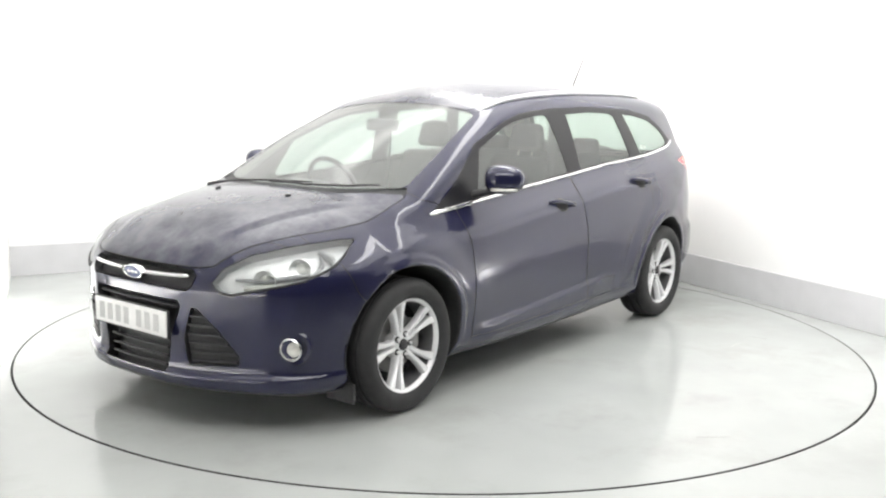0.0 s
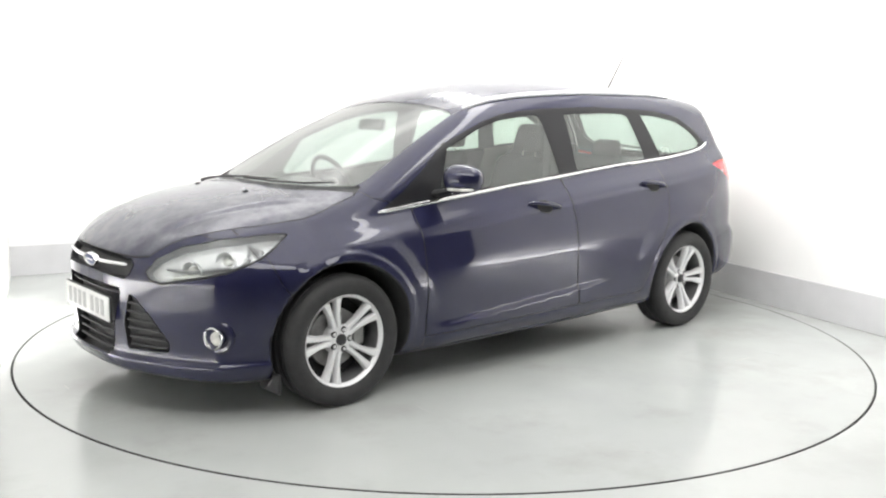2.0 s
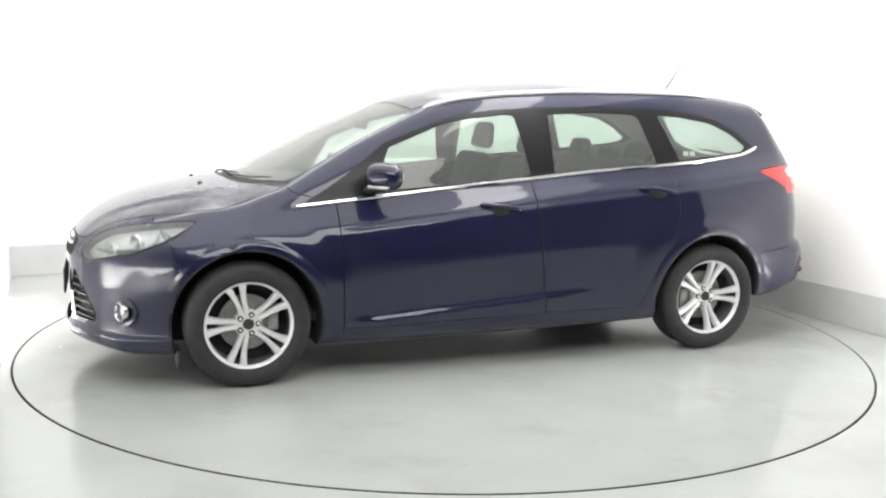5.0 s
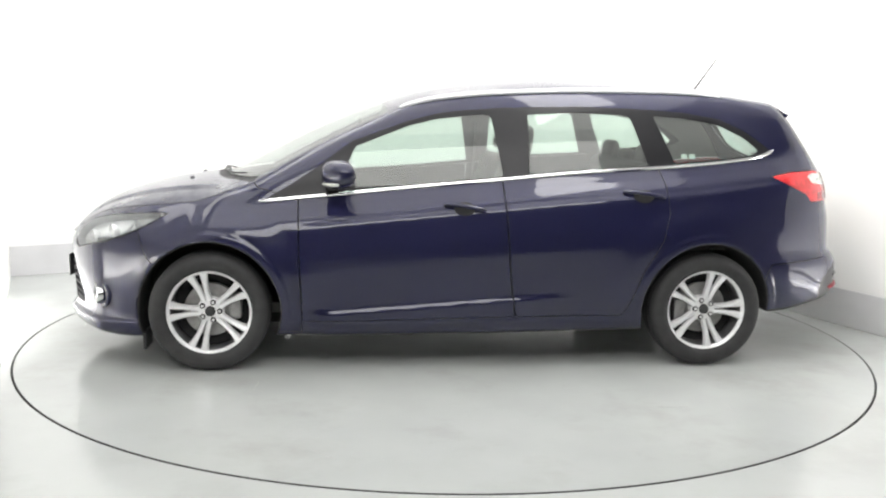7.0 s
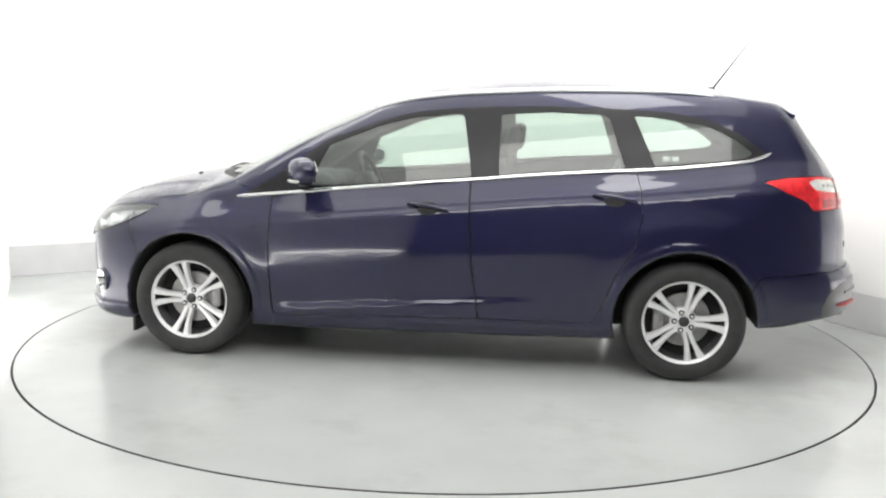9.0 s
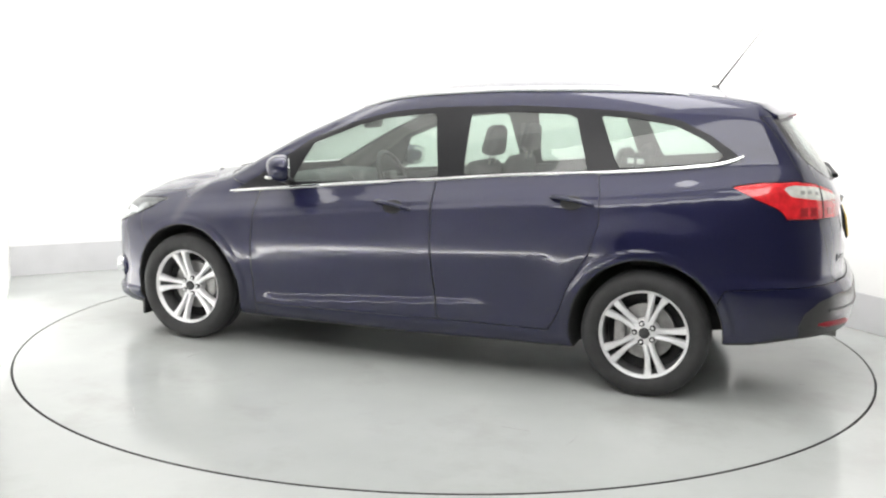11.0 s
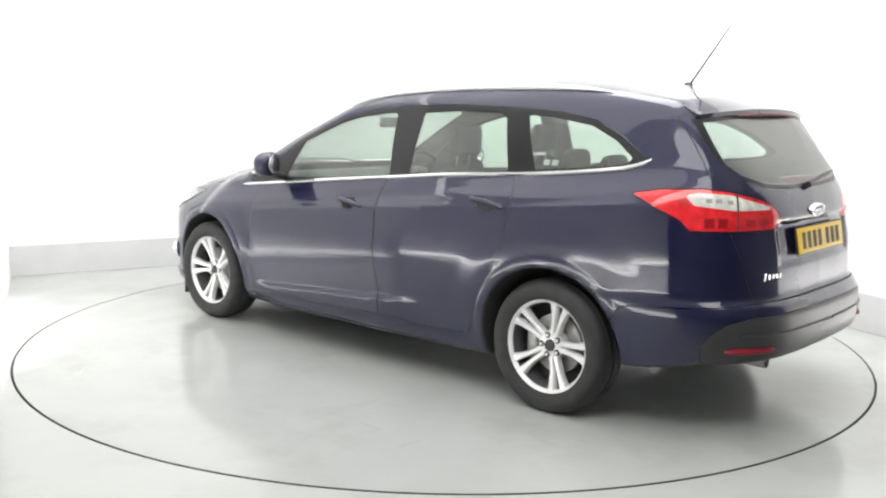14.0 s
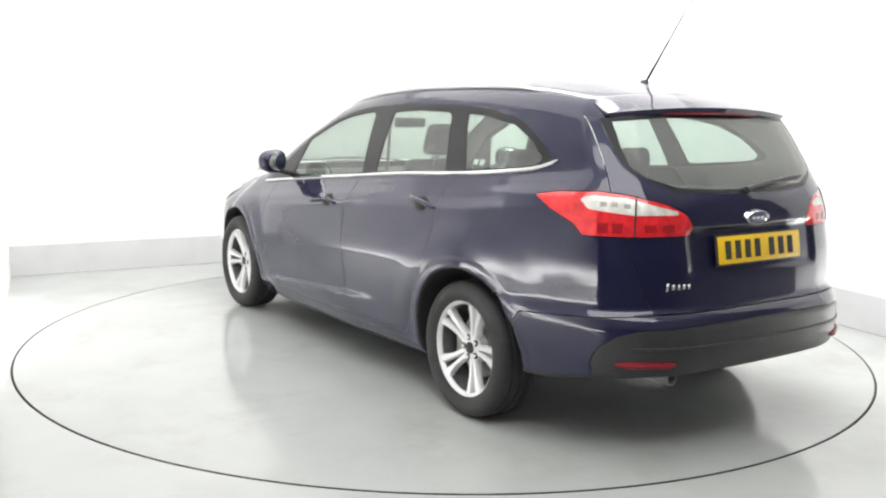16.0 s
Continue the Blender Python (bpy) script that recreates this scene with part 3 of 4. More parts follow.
cowl = skin.take(lambda x, y, z: np.minimum(inside(x, y, [(1.37, -.3), (1.37, 0), (1.34, .25), (1.23, .5), (1.13, .67), (1.08, .64), (1.21, .44), (1.29, .2), (1.305, 0), (1.305, -.3)]), z - 0.9), 0.0)
dlo = Skin(*skin.take(lambda x, y, z: np.minimum(inside(x, z, DLO), y - .45), 0.0005))
pane_f = dlo.take(lambda x, y, z: inside(x, z, [(.68, .945), (.575, 1.165), (.294, 1.277), (.144, 1.314), (-.10, 1.342), (-.145, 1.335), (-.205, 1.018), (.2, .978)]), 0.001)
pane_r = dlo.take(lambda x, y, z: inside(x, z, [(-.345, 1.032), (-.345, 1.345), (-.6, 1.36), (-.865, 1.353), (-.91, 1.335), (-.995, 1.081), (-.61, 1.057)]), 0.001)
pane_q = dlo.take(lambda x, y, z: inside(x, z, [(-1.145, 1.098), (-1.035, 1.35), (-1.2, 1.340), (-1.40, 1.308), (-1.54, 1.245), (-1.635, 1.172), (-1.60, 1.148), (-1.50, 1.132)]), 0.001)
bumper = skin.take(lambda x, y, z: inside(x, z, [(1.42, .05), (1.56, .50), (1.64, .60), (1.685, .72), (1.9, .82), (2.2, .82), (2.5, .7), (2.5, .05)]))
wing = skin.take(lambda x, y, z: np.minimum(inside(x, z, [(.875, .888), (.868, .63), (.852, .20), (1.75, .20), (1.75, .95), (1.14, 1.0), (1.085, .945)]), y - .4))
door_f = skin.take(lambda x, y, z: np.minimum(inside(x, z, [(.872, .888), (.866, .63), (.85, .262), (-.262, .285), (-.225, .568), (-.2, .914), (-.197, 1.001), (.2, .965), (.58, .926)]), y - .5))
door_r = skin.take(lambda x, y, z: np.minimum(inside(x, z, [(-.203, 1.001), (-.206, .914), (-.231, .568), (-.268, .285), (-.85, .285), (-.90, .37), (-.955, .53), (-1.05, .69), (-1.088, .84), (-1.075, .98), (-1.05, 1.075), (-.61, 1.042)]), y - .5))
lamp = Skin(*skin.take(lambda x, y, z: np.minimum(inside(-x - y, z, TAILLAMP), -x - 1.5)))
lamp_white = lamp.take(lambda x, y, z: inside(-x - y, z, TAIL_WHITE), 0.0)
rbump = Skin(*skin.take(lambda x, y, z: np.minimum(inside(x, z, [(-1.58, .1), (-1.66, .50), (-1.69, .556), (-2.05, .583), (-2.19, .598), (-2.5, .607), (-2.5, .1)]), -x - 1.5)))
insert = rbump.take(lambda x, y, z: np.minimum(inside(y, z, [(-.3, .557), (.35, .553), (.62, .543), (.70, .515), (.745, .46), (.755, .40), (.70, .2), (-.3, .2)]), -x - 1.85), 0.001)
back_pane = skin.take(lambda x, y, z: np.minimum(inside(y, z, [(-.3, 1.052), (.2, 1.053), (.40, 1.064), (.50, 1.10), (.568, 1.150), (.592, 1.235), (.588, 1.345), (.3, 1.365), (-.3, 1.368)]), -x - 1.7), 0.001)
frit = Skin(*back_pane)
back_pane = frit.take(lambda x, y, z: inside(y, z, [(-.3, 1.068), (.2, 1.069), (.39, 1.080), (.515, 1.120), (.560, 1.162), (.560, 1.24), (.548, 1.335), (.3, 1.352), (-.3, 1.355)]), 0.0)
gate = skin.take(lambda x, y, z: np.minimum(inside(y, z, [(-.3, .605), (.56, .600), (.60, .72), (.64, .88), (.66, 1.06), (.635, 1.18), (.617, 1.36), (.3, 1.385), (-.3, 1.39)]), -x - 1.7), 0.0013)

roof = skin.take(lambda x, y, z: np.minimum(inside(x, y, [(.405, -.3), (.405, 0), (.395, .30), (.385, .47), (.30, .500), (-.6, .512), (-1.55, .512), (-1.66, .48), (-1.69, .25), (-1.695, 0), (-1.695, -.3)]), z - 1.3), 0.0015)

panel("roof_panel", both(roof), DUSTY_SHEEN, HEADLINER, label="navy roof panel with dust and painted sheen", thick=0.012)
panel("body_shell", both((skin.v, skin.f)), PAINT, HEADLINER, label="navy painted pillars, flanks and sills", thick=0.012)
panel("underbody", both(under), BLACK, thick=0, exact=False)
for front in (1, -1):
    pair("wheel_arch_liner", clip_mesh(*liner, liner[0][:, 0] * front), LINER, thick=0, exact=False)
panel("bonnet", both(bonnet), DUSTY_SHEEN, BLACK, label="navy bonnet with dust and painted sheen", thick=0.025)
panel("front_bumper", both(bumper), PAINT)
wings = pair("front_wing", wing, PAINT, thick=0.025)
doors_f = pair("front_door", door_f, PAINT, TRIM, thick=0.03)
doors_r = pair("rear_door", door_r, PAINT, TRIM, thick=0.03)
panel("rear_bumper", both((rbump.v, rbump.f)), PAINT)
panel("bumper_insert", both(insert), DARK_GREY, label="dark grey plastic lower bumper insert")
tailgate = panel("tailgate", both(gate), PAINT, TRIM, thick=0.025)
panel("windscreen", pushed(both(screen), -0.002), SCREEN, label="clear windscreen", thick=0)
panel("cowl_panel", pushed(both(cowl), -0.008), BLACK, label="black plastic scuttle panel")
panel("rear_window", pushed(both(back_pane), -0.001), PANE_REAR, parent=tailgate, label="lightly tinted rear window", thick=0)
panel("window_border", pushed(both((frit.v, frit.f)), -0.001), BLACK_GLOSS, parent=tailgate, label="black enamelled border of the rear window", thick=0.004)
pair("pillar_trim", (dlo.v, dlo.f), BLACK_GLOSS, TRIM, label="gloss black window pillar trim")
pair("front_window", pushed(pane_f, -0.004), PANE, thick=0)
pair("rear_side_window", pushed(pane_r, -0.004), PANE, thick=0)
pair("quarter_window", pushed(pane_q, -0.004), PANE, thick=0)
pair("tail_light", (lamp.v, lamp.f), RED, label="red tail light lens", thick=0.03)
pair("reversing_light", lamp_white, WHITE_LENS, label="pale reversing and indicator lens", thick=0.03)
head_floor, head_wall = bucket(head, 0.042)
head_buckets = pair("headlight", head_floor, REFLECTOR, label="headlight with silvered reflector", thick=0)
for ob, pc in zip(head_buckets, (head_wall, mirrored(head_wall))):
    panel("seal", pc, LAMP_PALE, parent=ob, label="pale grey headlight moulding", thick=0, exact=False)
for ob, pc in zip(head_buckets, (head, mirrored(head))):
    panel("lens", pc, CLEAR, parent=ob, label="clear plastic lens", thick=0)
panel("upper_grille", merged(bucket(both(ugrille), 0.035)), BLACK, label="narrow black upper grille", thick=0, exact=False)
panel("lower_grille", merged(bucket(both(lgrille), 0.05)), BLACK, label="black trapezoid lower grille", thick=0, exact=False)
pair("side_grille", merged(bucket(sgrille, 0.022)), BLACK, label="black triangular bumper grille", thick=0, exact=False)



# ---- wheels ----
def spoke(a, side):
    """One bar of a twin spoke, at the angle a, on one side of the pair's slot."""
    d, n = Vector((math.cos(a), 0, math.sin(a))), Vector((-math.sin(a), 0, math.cos(a)))
    bm, rings = bmesh.new(), []
    for r, off, w, y in ((0.04, 0.013, 0.030, 0.050), (0.08, 0.0145, 0.026, 0.056), (0.12, 0.0185, 0.0245, 0.064), (0.165, 0.027, 0.031, 0.073), (0.190, 0.033, 0.038, 0.078), (0.206, 0.040, 0.046, 0.081)):
        c = d * r + n * (side * off)
        pts = [(-w / 2, -0.034), (-w / 2, -0.009), (-w / 2 + 0.006, -0.001), (w / 2 - 0.006, -0.001), (w / 2, -0.009), (w / 2, -0.034)]
        rings.append([bm.verts.new(c + n * s + Vector((0, y + t, 0))) for s, t in pts])
    for p, q in zip(rings, rings[1:]):
        for k in range(6):
            bm.faces.new((p[k], p[(k + 1) % 6], q[(k + 1) % 6], q[k]))
    bm.faces.new(rings[0][::-1])
    bm.faces.new(rings[-1])
    return bm


def wheel_meshes():
    tread = [(.212, .078), (.220, .093), (.232, .099), (.238, .104), (.266, .1075), (.287, .101), (.300, .088), (.3075, .070), (.3085, .052), (.301, .049), (.301, .042), (.309, .039),
             (.3095, .012), (.301, .009), (.301, -.009), (.3095, -.012), (.309, -.039), (.301, -.042), (.301, -.049), (.3085, -.052), (.3075, -.07), (.300, -.088), (.287, -.101), (.272, -.1075), (.236, -.099), (.216, -.078)]
    flange = [(.201, .070), (.207, .083), (.215, .089), (.2205, .084), (.219, .072), (.208, .058)]
    barrel = [(.211, .062), (.211, -.085), (.216, -.088), (.205, -.09), (.200, -.06), (.199, .03), (.204, .062)]
    rim = joined(ring_of(flange), *[spoke(math.pi / 2.5 * k, s) for k in range(5) for s in (-1, 1)],
                 lathe([(0, .052), (.034, .052), (.058, .050), (.068, .042), (.071, .02), (.071, .0), (0, .0)], 40))
    cap = lathe([(0, .064), (.018, .063), (.026, .059), (.028, .050), (0, .050)], 32)
    nut = lathe([(0, .061), (.0065, .061), (.0085, .058), (.0085, .045), (0, .045)], 6)
    disc = joined(ring_of([(.055, .0), (.138, .0), (.14, -.004), (.14, -.02), (.138, -.024), (.055, -.024)], 48), lathe([(0, .012), (.055, .010), (.06, .004), (.06, -.03), (0, -.03)], 32))
    caliper = rbox(0.06, 0.07, 0.14, 0.014, 2, pose(-0.125, -0.012, 0.02))
    return {"tyre": mesh_bm("tyre", ring_of(tread, 96), RUBBER), "rim": mesh_bm("rim", rim, ALLOY), "centre_cap": mesh_bm("centre_cap", cap, DARK_GREY),
            "shade_disc": mesh_bm("shade_disc", lathe([(0, -.03), (.15, -.03), (.193, -.022), (.196, -.034), (0, -.042)], 48), LINER), "wheel_nut": mesh_bm("wheel_nut", nut, ALLOY), "barrel": mesh_bm("barrel", ring_of(barrel), SHADED_BARREL), "nut_shade": mesh_bm("nut_shade", lathe([(0, .0535), (.0135, .0535), (.0145, .0525), (.0145, .045), (0, .045)], 20), LINER), "brake_disc": mesh_bm("brake_disc", disc, STEEL), "brake_caliper": mesh_bm("brake_caliper", caliper, STEEL)}


WHEEL = wheel_meshes()
for sx, sy, phase in ((1, 1, 0), (-1, 1, 180), (1, -1, 40), (-1, -1, 75)):
    hub = part("wheel", None, car, "five twin-spoke silver alloy wheel with black tyre", pose(sx * AXLE, sy * 0.777, 0.3095, 0, 0, 0 if sy > 0 else 180) @ pose(0, 0, 0, 0, -phase, 0))
    for kind in ("tyre", "rim", "barrel", "centre_cap"):
        part(kind, WHEEL[kind], hub)
    for k in range(5):
        a = math.pi / 2.5 * (k + 0.5)
        part("wheel_nut", WHEEL["wheel_nut"], hub, "", pose(0.048 * math.cos(a), 0, 0.048 * math.sin(a)))
        # raised dark disc in place of the shade in a nut's hole
        part("nut_shade", WHEEL["nut_shade"], hub, "", pose(0.048 * math.cos(a), 0, 0.048 * math.sin(a)))
    part("brake_disc", WHEEL["brake_disc"], hub, "bare steel brake disc")
    # added black disc: stands for the shade seen between the spokes
    part("shade_disc", WHEEL["shade_disc"], hub, "black disc added to darken the spoke gaps")
    part("brake_caliper", WHEEL["brake_caliper"], hub)


# ---- trim on the sides ----
def on_side(x, z, s, lift):
    p = (x, side_y(x, z), z)
    q = Vector(p) + normal_at(p) * lift
    return (q.x, q.y * s, q.z)


belt_line = curve(*BELT[:-1])
for s in (1, -1):
    pts = [on_side(x, float(belt_line(x)) - 0.006, s, 0.004) for x in np.linspace(1.075, -1.60, 70)]
    pts += [on_side(x, z, s, 0.004) for x, z in ((-1.65, 1.143), (-1.69, 1.157), (-1.72, 1.174))]
    part("belt_strip", mesh_bm("belt_strip", tube(pts, [0.004] + [0.0098] * (len(pts) - 2) + [0.004], 8), CHROME), car, "bright chrome strip under the side windows")

for s in (1, -1):
    pts = []
    for t in np.linspace(0, 1, 44):
        x = 0.34 - 1.78 * t
        y = 0.535 + 0.035 * math.sin(math.pi * min(1, t * 1.6) / 2)
        rise = 0.007 * min(1, t / 0.09, (1 - t) / 0.07) ** 0.7
        pts.append((x, s * y, roof_z(x, y) + rise + 0.002))
    part("roof_rail", mesh_bm("roof_rail", tube(pts, [0.006] + [0.0125] * 34 + [0.0125 - 0.001 * k for k in range(8)] + [0.003], 12, 1.1), ALLOY), car, "satin silver roof rail")


def door_handle(door, x, z, s):
    p = (x, side_y(x, z), z)
    m = frame_at(p)
    if s < 0:
        m = Matrix.Diagonal((1, -1, 1, 1)) @ m @ Matrix.Diagonal((-1, 1, 1, 1))
    tilt = pose(0, 0, 0, 0, 0, -9 * s)
    # dark flattened ball: the handle cup's shade as colour, no hollow is cut
    cup = bmesh.new()
    bmesh.ops.create_uvsphere(cup, u_segments=24, v_segments=12, radius=1)
    bmesh.ops.transform(cup, matrix=m @ Matrix.Diagonal((0.056, 0.040, 0.006, 1)), verts=cup.verts)
    part("handle_shade", mesh_bm("handle_shade", cup, LINER), door, "dark disc in place of shade behind the handle")
    bar = []
    for k in range(15):
        t = k / 14
        bar.append(m @ tilt @ Vector((0.112 * (2 * t - 1), 0.004, 0.006 + 0.020 * math.sin(math.pi * t) ** 0.6)))
    part("handle", mesh_bm("handle", tube(bar, [0.006] + [0.0115] * 13 + [0.006], 10, 1.0), PAINT), door, "body-coloured pull handle")


for s, df, dr in ((1, doors_f[0], doors_r[0]), (-1, doors_f[1], doors_r[1])):
    door_handle(df, 0.012, 0.853, s)
    door_handle(dr, -0.945, 0.927, s)


def mirror(s, door):
    bm = bmesh.new()
    bmesh.ops.create_uvsphere(bm, u_segments=32, v_segments=18, radius=1)
    for v in bm.verts:
        x, y, z = v.co
        k = 2.6
        n = (abs(x) ** k + abs(y) ** k + abs(z) ** k) ** (1 / k)
        x, y, z = x / n, y / n, z / n
        x = x * (0.085 if x > 0 else 0.045) * (1 - 0.15 * y)
        v.co = Vector((x, y * 0.100, z * 0.071 * (1 - 0.12 * y)))
    bm.transform(pose(0.650, 0.905, 1.029, 0, 0, 30))
    foot = tube([(0.70, 0.74, 0.945), (0.69, 0.82, 0.962), (0.67, 0.90, 0.985)], [0.036, 0.028, 0.024], 12, 0.6)
    flip = Matrix.Diagonal((1, s, 1, 1))
    house = joined(bm)
    house.transform(flip)
    foot.transform(flip)
    ob = part("door_mirror", mesh_bm("door_mirror", house, PAINT), car, "navy door mirror housing")
    part("mirror_foot", mesh_bm("mirror_foot", foot, BLACK), ob, "black plastic mirror foot")
    pts = [(0.655 + 0.083 * math.cos(q) ** 0.5 if abs(q) < 1.5 else 0.655, 0.912 + 0.07 * math.sin(q), 0.982) for q in np.linspace(-1.15, 1.25, 14)]
    turn = pose(0.655, 0.908, 0, 0, 0, 30) @ pose(-0.655, -0.912, 0)
    lens = tube([turn @ Vector(p) for p in pts], [0.004] + [0.0085] * 12 + [0.004], 8)
    lens.transform(flip)
    part("indicator_lens", mesh_bm("indicator_lens", lens, WHITE_LENS), ob, "pale indicator lens")
    face = lathe([(0, .0), (.9, .0), (1.0, -.06), (1.0, -.1), (0, -.1)], 32)
    face.transform(flip @ pose(0.650, 0.905, 1.029, 0, 0, 30) @ pose(-0.041, 0, 0, 0, 0, 90) @ Matrix.Diagonal((0.08, 0.05, 0.058, 1)))
    part("mirror_glass", mesh_bm("mirror_glass", face, CHROME), ob, "silvered mirror glass")


mirror(1, doors_f[0])
mirror(-1, doors_f[1])

# ---- roof, tail ----
fin = rbox(0.085, 0.032, 0.04, 0.012, 3, pose(-1.505, 0, 1.500), (0.45, 0.5))
aerial = part("aerial", mesh_bm("aerial", fin, BLACK), car, "black roof aerial with a slim raked rod")
part("rod", mesh_bm("rod", tube([(-1.512, 0, 1.505), (-1.60, 0, 1.630), (-1.80, 0, 1.915)], [0.0068, 0.0052, 0.0016], 8), BLACK), aerial)


def spoiler():
    cols = []
    for y in np.linspace(-0.565, 0.565, 41):
        e = abs(y) / 0.565
        lead = -1.70 - 0.02 * e
        tip_x = -1.935 + 0.075 * e ** 2.2
        tip_z = 1.397 - 0.030 * e ** 2
        end = 1 if e < 0.985 else 0.35
        mid = (lead + tip_x) / 2
        zl = roof_z(lead, abs(y)) - 0.004
        zm = roof_z(mid, abs(y)) if roof_z(mid, abs(y)) > 1.30 else tip_z
        zm = max(zm, (zl + tip_z) / 2) + 0.004
        cols.append([(lead, y, zl), (mid, y, zm), (tip_x + 0.03, y, tip_z + 0.012), (tip_x, y, tip_z), (tip_x + 0.006, y, tip_z - 0.020 * end), (tip_x + 0.075, y, tip_z - 0.045 * end), (lead - 0.02, y, zl - 0.05)])
    verts = [p for c in cols for p in c]
    n = 7
    faces = [(i * n + k, i * n + (k + 1) % n, (i + 1) * n + (k + 1) % n, (i + 1) * n + k) for i in range(40) for k in range(n)]
    faces += [tuple(range(n))[::-1], tuple(40 * n + k for k in range(n))]
    bm = bmesh.new()
    vs = [bm.verts.new(v) for v in verts]
    for f in faces:
        bm.faces.new([vs[i] for i in f])
    return bm


# black strips added behind the tailgate gap to stop light from inside
for s in (1, -1):
    pts = [(end_x(y, z, -1) + 0.016, s * y, z) for y, z in ((.595, .66), (.60, .72), (.625, .82), (.64, .88), (.652, .97), (.66, 1.06), (.65, 1.12), (.635, 1.18), (.626, 1.27), (.617, 1.34))]
    part("gap_blocker", mesh_bm("gap_blocker", tube(pts, 0.007, 8), LINER), car, "black strip added to block light in the tailgate gap")
sp = part("roof_spoiler", mesh_bm("roof_spoiler", spoiler(), PAINT), tailgate, "navy roof spoiler over the rear window")
part("brake_light", mesh_bm("brake_light", tube([(-1.925 + 0.06 * (abs(y) / .5) ** 2.2 + 0.004, y, 1.374 - 0.012 * (y / .5) ** 2) for y in np.linspace(-0.3, 0.3, 15)], 0.009, 8), DARK_RED), tailgate, "dark red high-level brake light")
rw = [(end_x(abs(y), z, -1) - 0.014, y, z) for y, z in ((0.03, 1.062), (-0.03, 1.075), (-0.15, 1.09), (-0.28, 1.10), (-0.40, 1.108))]
part("rear_wiper", mesh_bm("rear_wiper", tube(rw, [0.016, 0.012, 0.009, 0.009, 0.005], 8), BLACK), tailgate, "black rear wiper arm")


def badge(x, z, lean, s, parent):
    rim = lathe([(0, .004), (.80, .006), (.86, .014), (.96, .014), (1.0, .004), (1.0, -.02), (0, -.02)], 48)
    m = pose(x, 0, z, 0, 0, 0) @ pose(0, 0, 0, 0, 0, -90 * s) @ pose(0, 0, 0, lean) @ Matrix.Diagonal((0.074, 0.62, 0.030, 1))
    rim.transform(m)
    ob = part("badge", mesh_bm("badge", rim, CHROME), parent, "oval chrome-rimmed badge")
    core = lathe([(0, .012), (.6, .011), (.78, .007), (.8, -.01), (0, -.01)], 40)
    core.transform(m)
    part("badge_face", mesh_bm("badge_face", core, BADGE_BLUE), ob, "pale blue oval badge face")
    for k in range(3):
        bar = rbox(0.26, 0.008, 0.34, 0.003, 1, m @ pose(-0.36 + 0.36 * k, 0.010, 0, 0, 20, 0))
        part("badge_mark", mesh_bm("badge_mark", bar, ALLOY), ob)


badge(end_x(0, 0.65, 1) + 0.002, 0.652, -8, 1, car)
badge(end_x(0, 0.953, -1) - 0.003, 0.953, -12, -1, tailgate)


def number_plate(m, face, ink, label, parent):
    ob = part("number_plate", mesh_bm("number_plate", rbox(0.52, 0.008, 0.111, 0.003, 2, m), face), parent, label)
    part("plate_surround", mesh_bm("plate_surround", rbox(0.535, 0.010, 0.124, 0.004, 2, m @ pose(0, 0.007, 0)), BLACK), ob, "black plastic plate surround")
    x = -0.205
    for k in range(7):
        part("plate_bar", mesh_bm("plate_bar", rbox(0.036, 0.002, 0.074, 0.0008, 1, m @ pose(x, -0.0048, 0)), ink), ob)
        x += 0.061 + (0.030 if k == 3 else 0)


number_plate(pose(end_x(0, 0.458, 1) + 0.014, 0, 0.458, 0, 0, 90), PLATE_WHITE, INK_GREY, "white front number plate with pale grey marks", car)
number_plate(pose(-2.204, 0, 0.832, 0, 0, -90) @ pose(0, 0, 0, -10), PLATE_YELLOW, INK, "yellow rear number plate with dark marks", tailgate)
for k, (dy, w, hh) in enumerate(((0, .012, .034), (.022, .016, .022), (.043, .013, .02), (.063, .015, .02), (.084, .013, .02))):
    y = 0.500 - dy * 1.15
    part("name_mark", mesh_bm("name_mark", rbox(0.006, w, hh, 0.002, 1, pose(end_x(y, .70, -1) - 0.002, y, 0.700, 0, 0, -8) @ pose(0, 0, 0, 14)), CHROME), tailgate, "small silver lettering bar")
for s in (1, -1):
    pts = []
    for z in np.linspace(0.90, 1.05, 10):
        lo, hi = 0.3, 0.75
        for _ in range(30):
            m = (lo + hi) / 2
            lo, hi = (m, hi) if -end_x(m, z, -1) - m > 1.475 else (lo, m)
        pts.append((end_x(lo, z, -1) - 0.001, s * lo, z))
    part("lamp_joint", mesh_bm("lamp_joint", tube(pts, 0.0035, 6), BLACK), car, "dark joint across the tail light")
def lamp_cell(u, z, wide, high, m, s):
    """A small dark cell behind the lens, at the slanted place u and the height z."""
    lo, hi = 0.2, 0.86
    for _ in range(30):
        y = (lo + hi) / 2
        lo, hi = (y, hi) if -end_x(y, z, -1) - y > u else (lo, y)
    at = frame_at((end_x(lo, z, -1), lo, z), 0.0006)
    bm = rbox(wide, high, 0.002, 0.0008, 1, at)
    bm.transform(Matrix.Diagonal((1, s, 1, 1)))
    part("lamp_cell", mesh_bm("lamp_cell", bm, m), car, "darker cell behind the tail light lens")


